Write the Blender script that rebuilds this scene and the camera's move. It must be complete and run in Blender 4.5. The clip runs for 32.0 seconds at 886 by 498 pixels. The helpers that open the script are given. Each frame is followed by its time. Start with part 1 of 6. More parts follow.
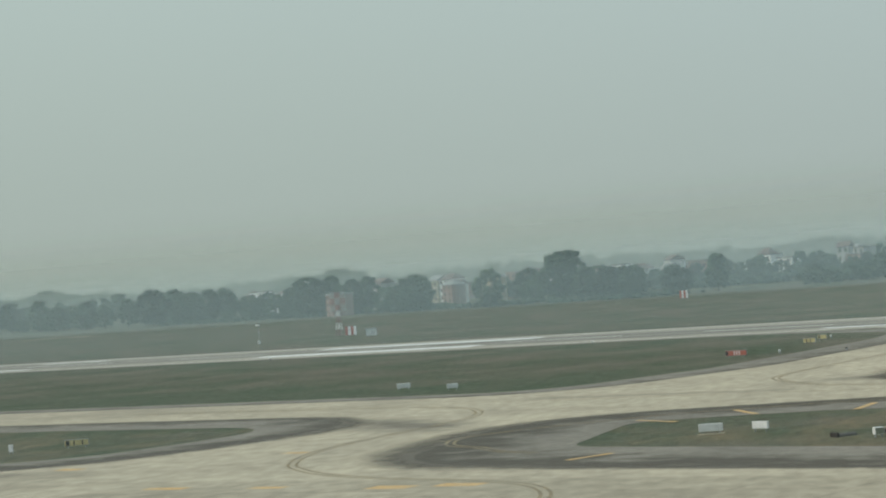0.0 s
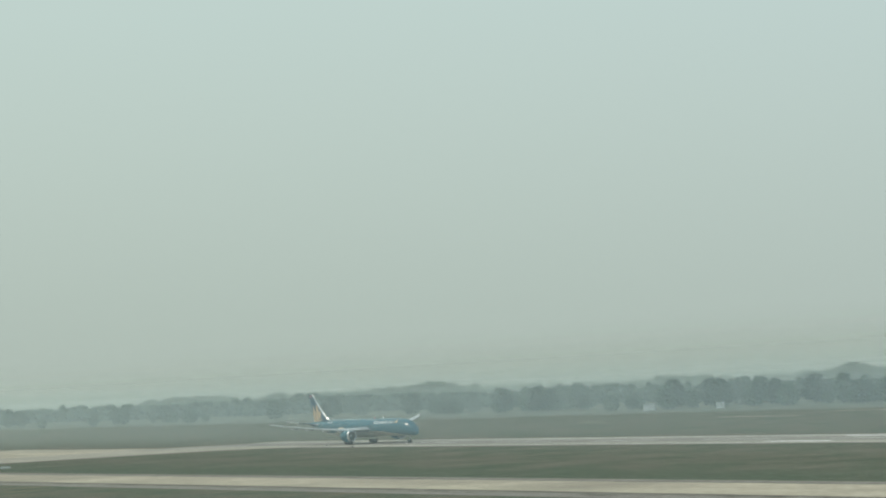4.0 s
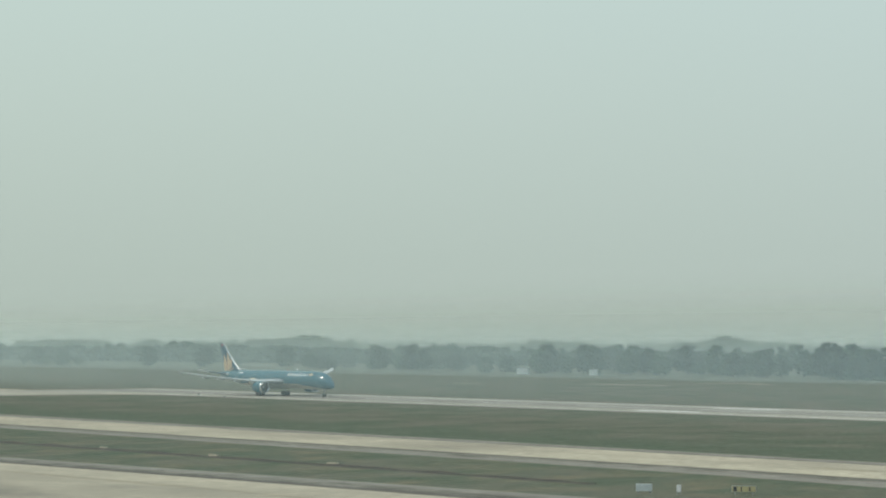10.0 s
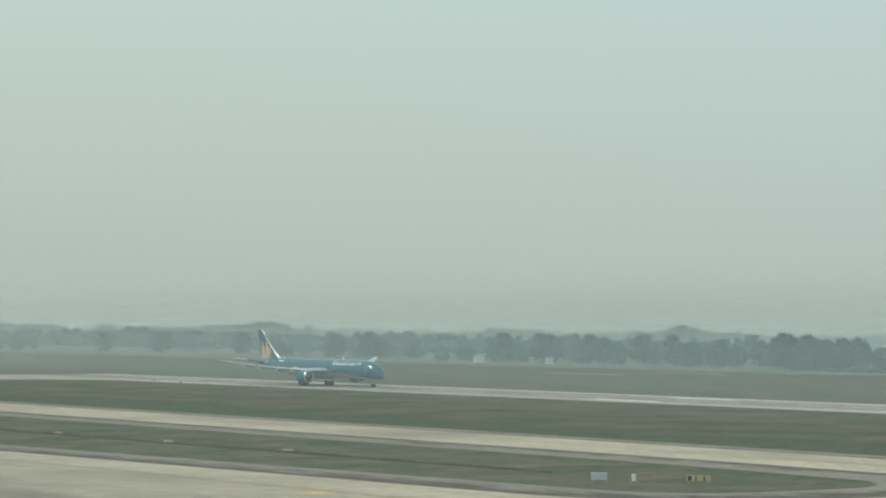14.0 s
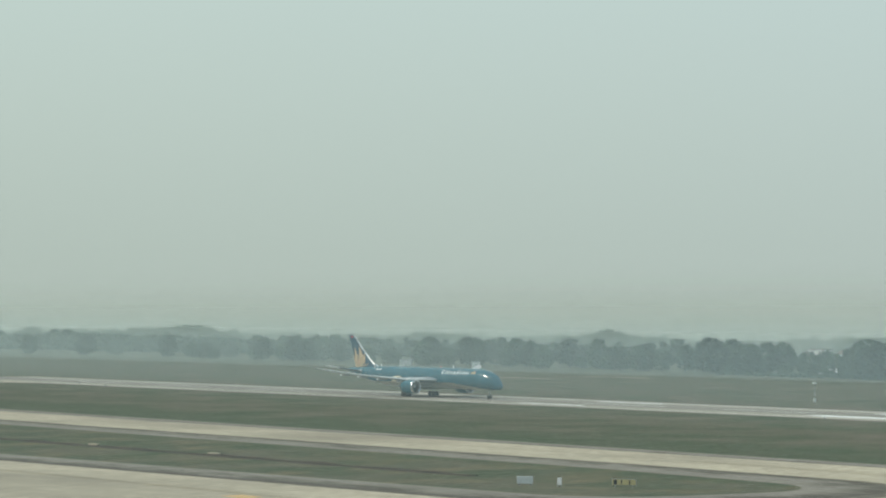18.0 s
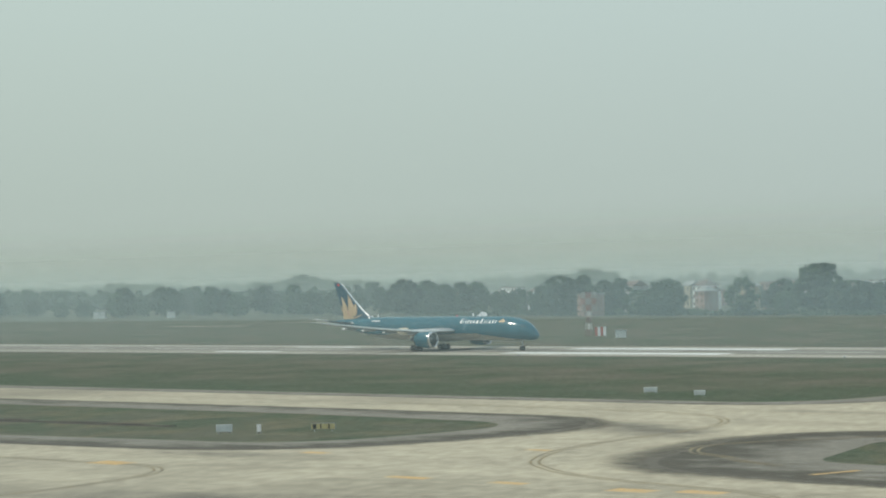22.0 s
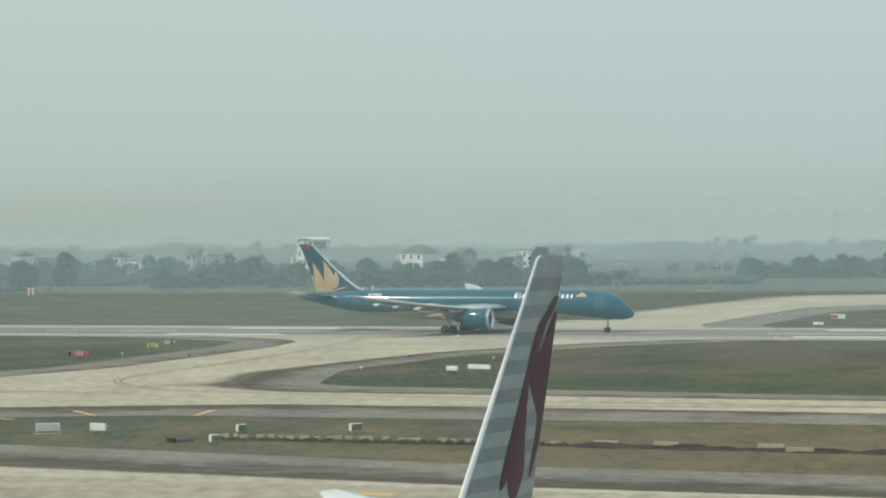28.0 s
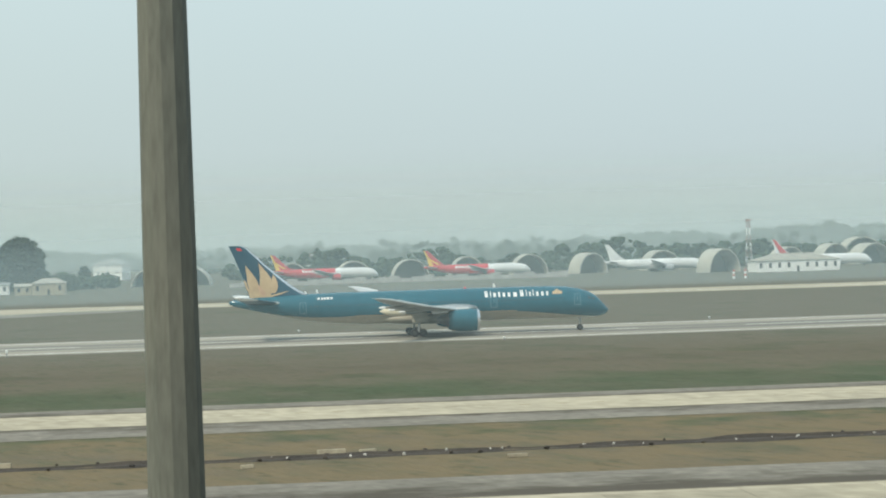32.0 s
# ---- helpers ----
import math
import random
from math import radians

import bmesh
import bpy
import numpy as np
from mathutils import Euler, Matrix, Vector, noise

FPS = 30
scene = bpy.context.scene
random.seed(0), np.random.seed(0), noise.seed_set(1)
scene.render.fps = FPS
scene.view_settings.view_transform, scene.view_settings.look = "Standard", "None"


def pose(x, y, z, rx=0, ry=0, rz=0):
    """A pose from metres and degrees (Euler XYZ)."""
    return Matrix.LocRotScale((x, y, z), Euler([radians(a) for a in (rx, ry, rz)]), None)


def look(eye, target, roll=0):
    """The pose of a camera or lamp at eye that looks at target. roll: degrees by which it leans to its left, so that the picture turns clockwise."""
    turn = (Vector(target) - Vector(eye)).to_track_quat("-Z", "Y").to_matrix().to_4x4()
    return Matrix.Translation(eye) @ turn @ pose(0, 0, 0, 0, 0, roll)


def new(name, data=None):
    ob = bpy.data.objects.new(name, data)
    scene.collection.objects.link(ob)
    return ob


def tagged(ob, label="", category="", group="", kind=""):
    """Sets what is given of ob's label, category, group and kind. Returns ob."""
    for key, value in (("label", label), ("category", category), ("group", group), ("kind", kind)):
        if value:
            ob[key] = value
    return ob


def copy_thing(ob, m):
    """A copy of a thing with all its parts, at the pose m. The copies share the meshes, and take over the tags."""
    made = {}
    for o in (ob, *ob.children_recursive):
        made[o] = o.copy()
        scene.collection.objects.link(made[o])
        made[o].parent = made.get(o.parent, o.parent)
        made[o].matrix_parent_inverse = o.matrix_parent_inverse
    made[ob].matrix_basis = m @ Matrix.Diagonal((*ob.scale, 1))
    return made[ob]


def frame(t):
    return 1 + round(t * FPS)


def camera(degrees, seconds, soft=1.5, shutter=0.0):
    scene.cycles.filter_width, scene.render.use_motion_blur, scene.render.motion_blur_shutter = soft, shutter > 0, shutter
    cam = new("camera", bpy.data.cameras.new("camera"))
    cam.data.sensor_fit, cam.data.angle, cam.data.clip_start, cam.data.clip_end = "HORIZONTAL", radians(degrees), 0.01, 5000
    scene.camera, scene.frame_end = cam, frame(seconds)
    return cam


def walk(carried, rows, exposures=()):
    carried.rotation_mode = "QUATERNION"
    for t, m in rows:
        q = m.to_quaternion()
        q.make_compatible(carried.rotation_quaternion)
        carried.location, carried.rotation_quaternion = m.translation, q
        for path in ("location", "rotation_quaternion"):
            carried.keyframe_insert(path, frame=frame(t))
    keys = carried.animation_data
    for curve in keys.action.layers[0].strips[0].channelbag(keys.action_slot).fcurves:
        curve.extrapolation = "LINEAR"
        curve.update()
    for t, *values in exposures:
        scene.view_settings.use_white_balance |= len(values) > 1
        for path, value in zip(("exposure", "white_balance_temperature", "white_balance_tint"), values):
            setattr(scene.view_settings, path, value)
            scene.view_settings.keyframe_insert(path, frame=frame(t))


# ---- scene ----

# ---- camera ----
EXPO = ((0, -0.2), (0.3, -0.05), (0.5, 0.06), (1.0, 0.26), (1.2, 0.0), (1.5, -0.26), (1.7, -0.24), (2.0, -0.12), (2.5, -0.06), (4.5, 0.02), (7, 0.04), (9, 0.06), (11, 0.05), (13, 0.04), (22, 0.02), (23, 0.0), (23.5, 0.26), (24, 0.27), (24.5, 0.18), (26.5, 0.04), (28, 0.04), (30, 0.05), (31, 0.10), (31.2, 0.2), (31.4, 0.44), (31.6, 0.46), (32, 0.30))
EYE = Vector((0.0, 0.0, 18.2))


def aim(yaw, pitch, roll, sway=0.0):
    """The hand-held camera's pose: degrees to the left of straight across the runway, up, and its lean; metres swayed along the window."""
    y, p = radians(yaw), radians(pitch)
    ahead = Vector((-math.sin(y) * math.cos(p), math.cos(y) * math.cos(p), math.sin(p)))
    eye = EYE + Vector((sway, 0, 0))
    return look(eye, eye + ahead, roll)


cam = camera(21.14, 32.0, soft=2.0)
walk(cam, [
    (0, aim(36.598, 0.356, -4.516)), (0.1, aim(44.143, -0.221, -3.820)), (0.2, aim(49.321, -0.781, -4.783)), (0.3, aim(52.734, -1.331, -3.170)),
    (0.5, aim(55.661, -1.771, -3.306)), (0.6, aim(56.168, -1.658, -3.610)), (1, aim(56.544, 0.041, -4.430)), (1.5, aim(56.452, 2.104, -4.843)),
    (2, aim(56.311, 2.560, -5.047)), (2.5, aim(55.913, 2.946, -4.453)), (4.5, aim(55.825, 3.052, -2.136)), (5, aim(55.907, 2.499, -1.760)),
    (5.5, aim(56.306, 2.087, -1.601)), (6, aim(56.638, 1.803, -1.988)), (6.5, aim(56.462, 1.681, -1.543)), (7, aim(55.590, 1.738, -1.197)),
    (7.5, aim(54.796, 1.773, -0.465)), (8, aim(54.297, 2.114, 0.340)), (8.5, aim(53.689, 2.316, 0.015)), (9, aim(53.311, 2.335, -0.386)),
    (9.5, aim(53.175, 2.282, -0.064)), (10, aim(52.901, 2.190, 0.001)), (10.5, aim(52.672, 2.207, -0.249)), (11, aim(52.768, 2.242, -0.173)),
    (11.5, aim(52.854, 2.123, 0.124)), (12, aim(52.695, 1.940, 0.290)), (12.5, aim(52.445, 1.871, 0.337)), (13, aim(52.197, 1.846, 0.439)),
    (13.5, aim(51.991, 1.866, 0.476)), (15.5, aim(51.443, 2.120, 0.303)), (16, aim(50.942, 2.250, 0.293)), (16.5, aim(50.455, 2.401, 0.189)),
    (17, aim(50.317, 2.342, 0.397)), (17.5, aim(50.319, 2.222, 0.435)), (18, aim(50.107, 1.999, 0.600)), (18.5, aim(49.614, 1.705, 0.524)),
    (19, aim(49.061, 1.437, 0.504)), (19.5, aim(48.441, 1.260, -0.114)), (20, aim(47.845, 1.127, -1.145)), (20.5, aim(46.927, 0.871, -1.793)),
    (21, aim(45.938, 0.661, -1.642)), (21.5, aim(44.755, 0.510, -1.444)), (22, aim(42.715, 0.642, -1.357)), (22.5, aim(40.556, 0.440, -1.195)),
    (23, aim(38.533, -0.441, -0.620)), (23.5, aim(36.555, -0.958, -0.187)), (24, aim(34.463, -0.586, 0.637)), (24.5, aim(32.922, -0.292, 0.723)),
    (26.5, aim(27.639, -0.665, -0.687)), (27, aim(24.707, -0.422, -0.577)), (27.5, aim(22.755, -0.180, -0.497)), (28, aim(21.028, -0.283, -0.617)),
    (28.5, aim(18.288, -0.404, -1.021)), (29, aim(15.100, -0.161, -1.176)), (29.5, aim(11.690, -0.160, -1.437)), (30, aim(7.966, -0.317, -1.901)),
    (30.5, aim(4.384, -0.283, -1.637)), (31, aim(2.249, -0.890, -1.168)), (31.2, aim(1.149, -1.119, -1.198, 0.024)), (31.4, aim(-0.438, -1.155, -1.306, 0.04)),
    (31.5, aim(-1.386, -1.076, -1.531, 0.045)), (31.7, aim(-3.390, -0.790, -1.638, 0.055)), (32, aim(-6.040, -0.367, -1.728, 0.07)),
], exposures=EXPO)

# ---- light: a hazy white sky and a weak veiled sun behind the viewer's left ----
SUN_EL, SUN_AZ = radians(47), radians(219)
world = bpy.data.worlds.new("hazy_sky")
scene.world = world
world.use_nodes = True
wn, wl = world.node_tree.nodes, world.node_tree.links
wn.clear()
w_out, w_bg = wn.new("ShaderNodeOutputWorld"), wn.new("ShaderNodeBackground")
w_sky = wn.new("ShaderNodeTexSky")
w_sky.sky_type, w_sky.sun_disc = "NISHITA", False
w_sky.sun_elevation, w_sky.sun_rotation = SUN_EL, SUN_AZ
w_sky.dust_density, w_sky.air_density, w_sky.ozone_density = 6.0, 1.6, 1.0
w_gain = wn.new("ShaderNodeMix")
w_gain.data_type, w_gain.blend_type = "RGBA", "MULTIPLY"
w_gain.inputs[0].default_value = 1.0
wl.new(w_sky.outputs[0], w_gain.inputs[6])
w_gain.inputs[7].default_value = (0.06, 0.06, 0.06, 1)
w_geo, w_sep, w_ramp = wn.new("ShaderNodeTexCoord"), wn.new("ShaderNodeSeparateXYZ"), wn.new("ShaderNodeValToRGB")
wl.new(w_geo.outputs["Generated"], w_sep.inputs[0])
wl.new(w_sep.outputs[2], w_ramp.inputs[0])
els = w_ramp.color_ramp.elements
els[0].position, els[0].color = 0.0, (0.495, 0.58, 0.55, 1)
els[1].position, els[1].color = 0.16, (0.572, 0.705, 0.71, 1)
top = els.new(0.6)
top.color = (0.60, 0.76, 0.80, 1)
w_mix = wn.new("ShaderNodeMix")
w_mix.data_type = "RGBA"
w_mix.inputs[0].default_value = 0.88
wl.new(w_gain.outputs[2], w_mix.inputs[6])
wl.new(w_ramp.outputs[0], w_mix.inputs[7])
# the haze is yellower towards the veiled sun's side and bluer away from it
w_side, w_tint = wn.new("ShaderNodeValToRGB"), wn.new("ShaderNodeMix")
w_shift = wn.new("ShaderNodeMapRange")
w_shift.inputs[1].default_value, w_shift.inputs[2].default_value = -0.9, 0.3
wl.new(w_sep.outputs[0], w_shift.inputs[0])
wl.new(w_shift.outputs[0], w_side.inputs[0])
w_side.color_ramp.elements[0].color = (1.0, 1.0, 0.935, 1)
w_side.color_ramp.elements[1].color = (0.985, 1.0, 1.075, 1)
w_tint.data_type, w_tint.blend_type = "RGBA", "MULTIPLY"
w_tint.inputs[0].default_value = 1.0
wl.new(w_mix.outputs[2], w_tint.inputs[6])
wl.new(w_side.outputs[0], w_tint.inputs[7])
wl.new(w_tint.outputs[2], w_bg.inputs[0])
w_bg.inputs[1].default_value = 1.0
wl.new(w_bg.outputs[0], w_out.inputs[0])
sun_data = bpy.data.lights.new("sun", "SUN")
sun_data.energy, sun_data.angle, sun_data.color = 2.3, radians(1.6), (1.0, 0.93, 0.80)
sun = new("sun", sun_data)
sun.matrix_world = look((-60, -40, 80), (-60 + 0.43, -40 + 0.53, 80 - 0.73))

# unseen plain walls added behind and beside the viewer, to shade the near things from those sides of the sky
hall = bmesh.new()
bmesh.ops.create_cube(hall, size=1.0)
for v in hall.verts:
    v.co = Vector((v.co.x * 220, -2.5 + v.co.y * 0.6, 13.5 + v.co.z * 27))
# the side wall is only added to darken the mast's right side
side_shade_wall = bmesh.ops.create_cube(hall, size=1.0)["verts"]
for v in side_shade_wall:
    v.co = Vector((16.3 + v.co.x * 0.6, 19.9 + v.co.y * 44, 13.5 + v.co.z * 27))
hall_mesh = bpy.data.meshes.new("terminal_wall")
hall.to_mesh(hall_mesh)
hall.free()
terminal = tagged(new("terminal_wall", hall_mesh), "plain dark grey terminal wall behind the window with an added side wall, both unseen", "wall", kind="structure")

# ---- materials ----
def mat(name, col, col2=None, scale=1.0, rough=0.6, metal=0.0, bump=0.0, fine=0.0, stretch=(1, 1, 1), space="world", spec=0.5, turn=0.0):
    """A surface whose colour drifts between two tones in patches, with a finer grain and an optional relief."""
    m = bpy.data.materials.new(name)
    m.use_nodes = True
    n, l = m.node_tree.nodes, m.node_tree.links
    b = n["Principled BSDF"]
    b.inputs["Roughness"].default_value, b.inputs["Metallic"].default_value = rough, metal
    b.inputs["Specular IOR Level"].default_value = spec
    b.inputs["Base Color"].default_value = (*col, 1)
    if col2 is None:
        col2 = tuple(c * 0.82 for c in col)
    src = n.new("ShaderNodeNewGeometry").outputs["Position"] if space == "world" else n.new("ShaderNodeTexCoord").outputs["Object"]
    mp = n.new("ShaderNodeMapping")
    mp.vector_type = "TEXTURE"
    mp.inputs["Rotation"].default_value = (0, 0, radians(turn))
    mp.inputs["Scale"].default_value = [1 / k for k in stretch]
    l.new(src, mp.inputs[0])
    big, small = n.new("ShaderNodeTexNoise"), n.new("ShaderNodeTexNoise")
    big.inputs["Scale"].default_value, big.inputs["Detail"].default_value = 1.0 / scale, 5.0
    small.inputs["Scale"].default_value, small.inputs["Detail"].default_value = 9.0 / scale, 4.0
    l.new(mp.outputs[0], big.inputs[0])
    l.new(mp.outputs[0], small.inputs[0])
    rng = n.new("ShaderNodeMapRange")
    rng.inputs[1].default_value, rng.inputs[2].default_value = 0.36, 0.64
    l.new(big.outputs[0], rng.inputs[0])
    mix = n.new("ShaderNodeMix")
    mix.data_type = "RGBA"
    mix.inputs[6].default_value, mix.inputs[7].default_value = (*col, 1), (*col2, 1)
    l.new(rng.outputs[0], mix.inputs[0])
    grain = n.new("ShaderNodeMix")
    grain.data_type, grain.blend_type = "RGBA", "OVERLAY"
    grain.inputs[0].default_value = 0.25 + fine
    l.new(mix.outputs[2], grain.inputs[6])
    l.new(small.outputs[0], grain.inputs[7])
    l.new(grain.outputs[2], b.inputs["Base Color"])
    if bump:
        bp = n.new("ShaderNodeBump")
        bp.inputs["Strength"].default_value, bp.inputs["Distance"].default_value = bump, scale * 0.1
        l.new(small.outputs[0], bp.inputs["Height"])
        l.new(bp.outputs[0], b.inputs["Normal"])
    return m


def haze_mat(name, cover, tall, tint, low=0.0, warm=None, grow=None, base=7.0):
    """Thin mist on a sheet: lets most light through, scatters the rest both ways, and thins out with height; its tint
    shifts to 'warm' in the west, and 'grow' thickens it there.
    """
    m = bpy.data.materials.new(name)
    m.use_nodes = True
    n, l = m.node_tree.nodes, m.node_tree.links
    n.clear()
    out, mix, clear = n.new("ShaderNodeOutputMaterial"), n.new("ShaderNodeMixShader"), n.new("ShaderNodeBsdfTransparent")
    both, dif, tra = n.new("ShaderNodeMixShader"), n.new("ShaderNodeBsdfDiffuse"), n.new("ShaderNodeBsdfTranslucent")
    both.inputs[0].default_value = 0.5
    l.new(dif.outputs[0], both.inputs[1])
    l.new(tra.outputs[0], both.inputs[2])
    # mist scatters alike whichever way its sheet runs
    even = n.new("ShaderNodeCombineXYZ")
    even.inputs[1].default_value = -1.0
    l.new(even.outputs[0], dif.inputs["Normal"])
    l.new(even.outputs[0], tra.inputs["Normal"])
    pos, sep, rng = n.new("ShaderNodeNewGeometry"), n.new("ShaderNodeSeparateXYZ"), n.new("ShaderNodeMapRange")
    l.new(pos.outputs["Position"], sep.inputs[0])
    l.new(sep.outputs[2], rng.inputs[0])
    rng.interpolation_type = "SMOOTHERSTEP"
    for i, v in ((1, low), (2, tall), (3, cover), (4, 0.0)):
        rng.inputs[i].default_value = v
    foot, both_ways = n.new("ShaderNodeMapRange"), n.new("ShaderNodeMath")
    foot.interpolation_type, both_ways.operation = "SMOOTHSTEP", "MULTIPLY"
    l.new(sep.outputs[2], foot.inputs[0])
    foot.inputs[2].default_value = base
    l.new(rng.outputs[0], both_ways.inputs[0])
    l.new(foot.outputs[0], both_ways.inputs[1])
    dense = both_ways.outputs[0]
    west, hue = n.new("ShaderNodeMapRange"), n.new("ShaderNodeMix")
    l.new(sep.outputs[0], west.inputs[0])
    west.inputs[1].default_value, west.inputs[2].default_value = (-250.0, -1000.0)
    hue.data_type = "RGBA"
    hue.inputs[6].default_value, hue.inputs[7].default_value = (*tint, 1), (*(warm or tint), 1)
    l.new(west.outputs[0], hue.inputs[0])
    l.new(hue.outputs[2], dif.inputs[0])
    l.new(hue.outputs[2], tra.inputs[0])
    if grow:
        along, thicken = n.new("ShaderNodeMapRange"), n.new("ShaderNodeMath")
        along.inputs[1].default_value, along.inputs[2].default_value = grow
        thicken.operation = "MULTIPLY"
        l.new(sep.outputs[0], along.inputs[0])
        l.new(along.outputs[0], thicken.inputs[0])
        l.new(dense, thicken.inputs[1])
        dense = thicken.outputs[0]
    l.new(dense, mix.inputs[0])
    l.new(clear.outputs[0], mix.inputs[1])
    l.new(both.outputs[0], mix.inputs[2])
    l.new(mix.outputs[0], out.inputs[0])
    return m


def layered(m, col, scale, lo, hi, stretch, bands=(), turn=0.0):
    """Lays a third tone over a surface in wide patches of its own noise, more of it inside the given bands (axis, from, to, weight)."""
    n, l = m.node_tree.nodes, m.node_tree.links
    b = n["Principled BSDF"]
    old = b.inputs["Base Color"].links[0].from_socket
    pos, mp, tex = n.new("ShaderNodeNewGeometry"), n.new("ShaderNodeMapping"), n.new("ShaderNodeTexNoise")
    mp.vector_type = "TEXTURE"
    mp.inputs["Rotation"].default_value = (0, 0, radians(turn))
    mp.inputs["Scale"].default_value = [1 / k for k in stretch]
    tex.inputs["Scale"].default_value, tex.inputs["Detail"].default_value, tex.inputs["Roughness"].default_value = 1.0 / scale, 6.0, 0.6
    l.new(pos.outputs["Position"], mp.inputs[0])
    l.new(mp.outputs[0], tex.inputs[0])
    level = tex.outputs[0]
    for axis, a, c, weight in bands:
        sep, rng, add = n.new("ShaderNodeSeparateXYZ"), n.new("ShaderNodeMapRange"), n.new("ShaderNodeMath")
        l.new(pos.outputs["Position"], sep.inputs[0])
        rng.interpolation_type, add.operation = "SMOOTHSTEP", "ADD"
        for i, v in ((1, a), (2, c), (3, 0.0), (4, weight)):
            rng.inputs[i].default_value = v
        l.new(sep.outputs[axis], rng.inputs[0])
        l.new(level, add.inputs[0])
        l.new(rng.outputs[0], add.inputs[1])
        level = add.outputs[0]
    cut, mix = n.new("ShaderNodeMapRange"), n.new("ShaderNodeMix")
    cut.inputs[1].default_value, cut.inputs[2].default_value = lo, hi
    l.new(level, cut.inputs[0])
    mix.data_type = "RGBA"
    mix.inputs[7].default_value = (*col, 1)
    l.new(cut.outputs[0], mix.inputs[0])
    l.new(old, mix.inputs[6])
    l.new(mix.outputs[2], b.inputs["Base Color"])
    return m


# patches on the ground are longer away from the terminal than across
GRASS = mat("mown_grass", (0.062, 0.082, 0.047), (0.080, 0.089, 0.056), 12, 0.95, bump=0.4, fine=0.3, stretch=(1, 0.4, 1), spec=0.1, turn=25)
layered(GRASS, (0.128, 0.113, 0.082), 12, 0.46, 0.70, (0.7, 0.5, 1), ((1, 225, 262, -0.13), (1, 272, 312, 0.20), (0, -150, -10, 0.17), (1, 455, 520, 0.02)), 20)
layered(GRASS, (0.168, 0.132, 0.080), 7, 0.84, 1.10, (0.8, 0.4, 1), ((1, 232, 222, 0.36), (0, -130, -20, 0.20)), 15)
layered(GRASS, (0.079, 0.100, 0.058), 8, 0.84, 1.25, (0.6, 0.5, 1), ((1, 322, 276, 0.24), (1, 256, 240, -0.5), (0, -130, -40, 0.26)), 15)
layered(GRASS, (0.072, 0.092, 0.052), 6, 0.80, 1.05, (0.7, 0.5, 1), ((1, 205, 216, 0.34), (1, 226, 230, -0.3)), 15)
layered(GRASS, (0.100, 0.106, 0.066), 3, 0.52, 0.80, (1, 0.3, 1), (), 25)
layered(GRASS, (0.048, 0.062, 0.038), 1.6, 0.56, 0.80, (1, 0.3, 1), (), 25)
layered(GRASS, (0.135, 0.122, 0.086), 0.9, 0.62, 0.82, (1, 0.2, 1), (), 25)
CONCRETE = mat("pale_concrete", (0.448, 0.400, 0.300), (0.385, 0.344, 0.260), 14, 0.95, fine=0.2, stretch=(1, 0.5, 1), spec=0.08, turn=25)
layered(CONCRETE, (0.245, 0.218, 0.168), 26, 0.56, 0.88, (0.5, 0.9, 1), ((0, -130, -260, 0.16), (1, 152, 108, 0.26)), 10)
layered(CONCRETE, (0.29, 0.258, 0.198), 4, 0.58, 0.84, (0.5, 0.6, 1), (), 15)
layered(CONCRETE, (0.50, 0.45, 0.345), 2, 0.60, 0.84, (1, 0.3, 1), (), 25)


def oil_spots(m, col, spots):
    """Long dark blotches of spilt oil and rubber on a pavement: (x, y, half length, half width, turn in degrees, strength)."""
    n, l = m.node_tree.nodes, m.node_tree.links
    b = n["Principled BSDF"]
    old = b.inputs["Base Color"].links[0].from_socket
    pos, tex, fine = n.new("ShaderNodeNewGeometry"), n.new("ShaderNodeTexNoise"), n.new("ShaderNodeMapping")
    fine.inputs["Scale"].default_value = (0.5, 0.9, 1)
    l.new(pos.outputs["Position"], fine.inputs[0])
    l.new(fine.outputs[0], tex.inputs[0])
    tex.inputs["Scale"].default_value, tex.inputs["Detail"].default_value, tex.inputs["Roughness"].default_value = 0.22, 6.0, 0.65
    total = None
    for x, y, a, c, turn, strong in spots:
        mp, ln, rng = n.new("ShaderNodeMapping"), n.new("ShaderNodeVectorMath"), n.new("ShaderNodeMapRange")
        mp.vector_type, ln.operation = "TEXTURE", "LENGTH"
        mp.inputs["Location"].default_value = (x, y, 0.07)
        mp.inputs["Rotation"].default_value = (0, 0, radians(turn))
        mp.inputs["Scale"].default_value = (a, c, 1)
        l.new(pos.outputs["Position"], mp.inputs[0])
        l.new(mp.outputs[0], ln.inputs[0])
        l.new(ln.outputs["Value"], rng.inputs[0])
        for i, v in ((1, 0.1), (2, 1.25), (3, strong), (4, 0.0)):
            rng.inputs[i].default_value = v
        if total is None:
            total = rng.outputs[0]
        else:
            most = n.new("ShaderNodeMath")
            most.operation = "MAXIMUM"
            l.new(total, most.inputs[0])
            l.new(rng.outputs[0], most.inputs[1])
            total = most.outputs[0]
    times, cut, mix = n.new("ShaderNodeMath"), n.new("ShaderNodeMapRange"), n.new("ShaderNodeMix")
    times.operation = "MULTIPLY"
    l.new(total, times.inputs[0])
    l.new(tex.outputs[0], times.inputs[1])
    cut.inputs[1].default_value, cut.inputs[2].default_value, cut.inputs[4].default_value = 0.10, 0.46, 0.8
    l.new(times.outputs[0], cut.inputs[0])
    mix.data_type = "RGBA"
    mix.inputs[7].default_value = (*col, 1)
    l.new(cut.outputs[0], mix.inputs[0])
    l.new(old, mix.inputs[6])
    l.new(mix.outputs[2], b.inputs["Base Color"])


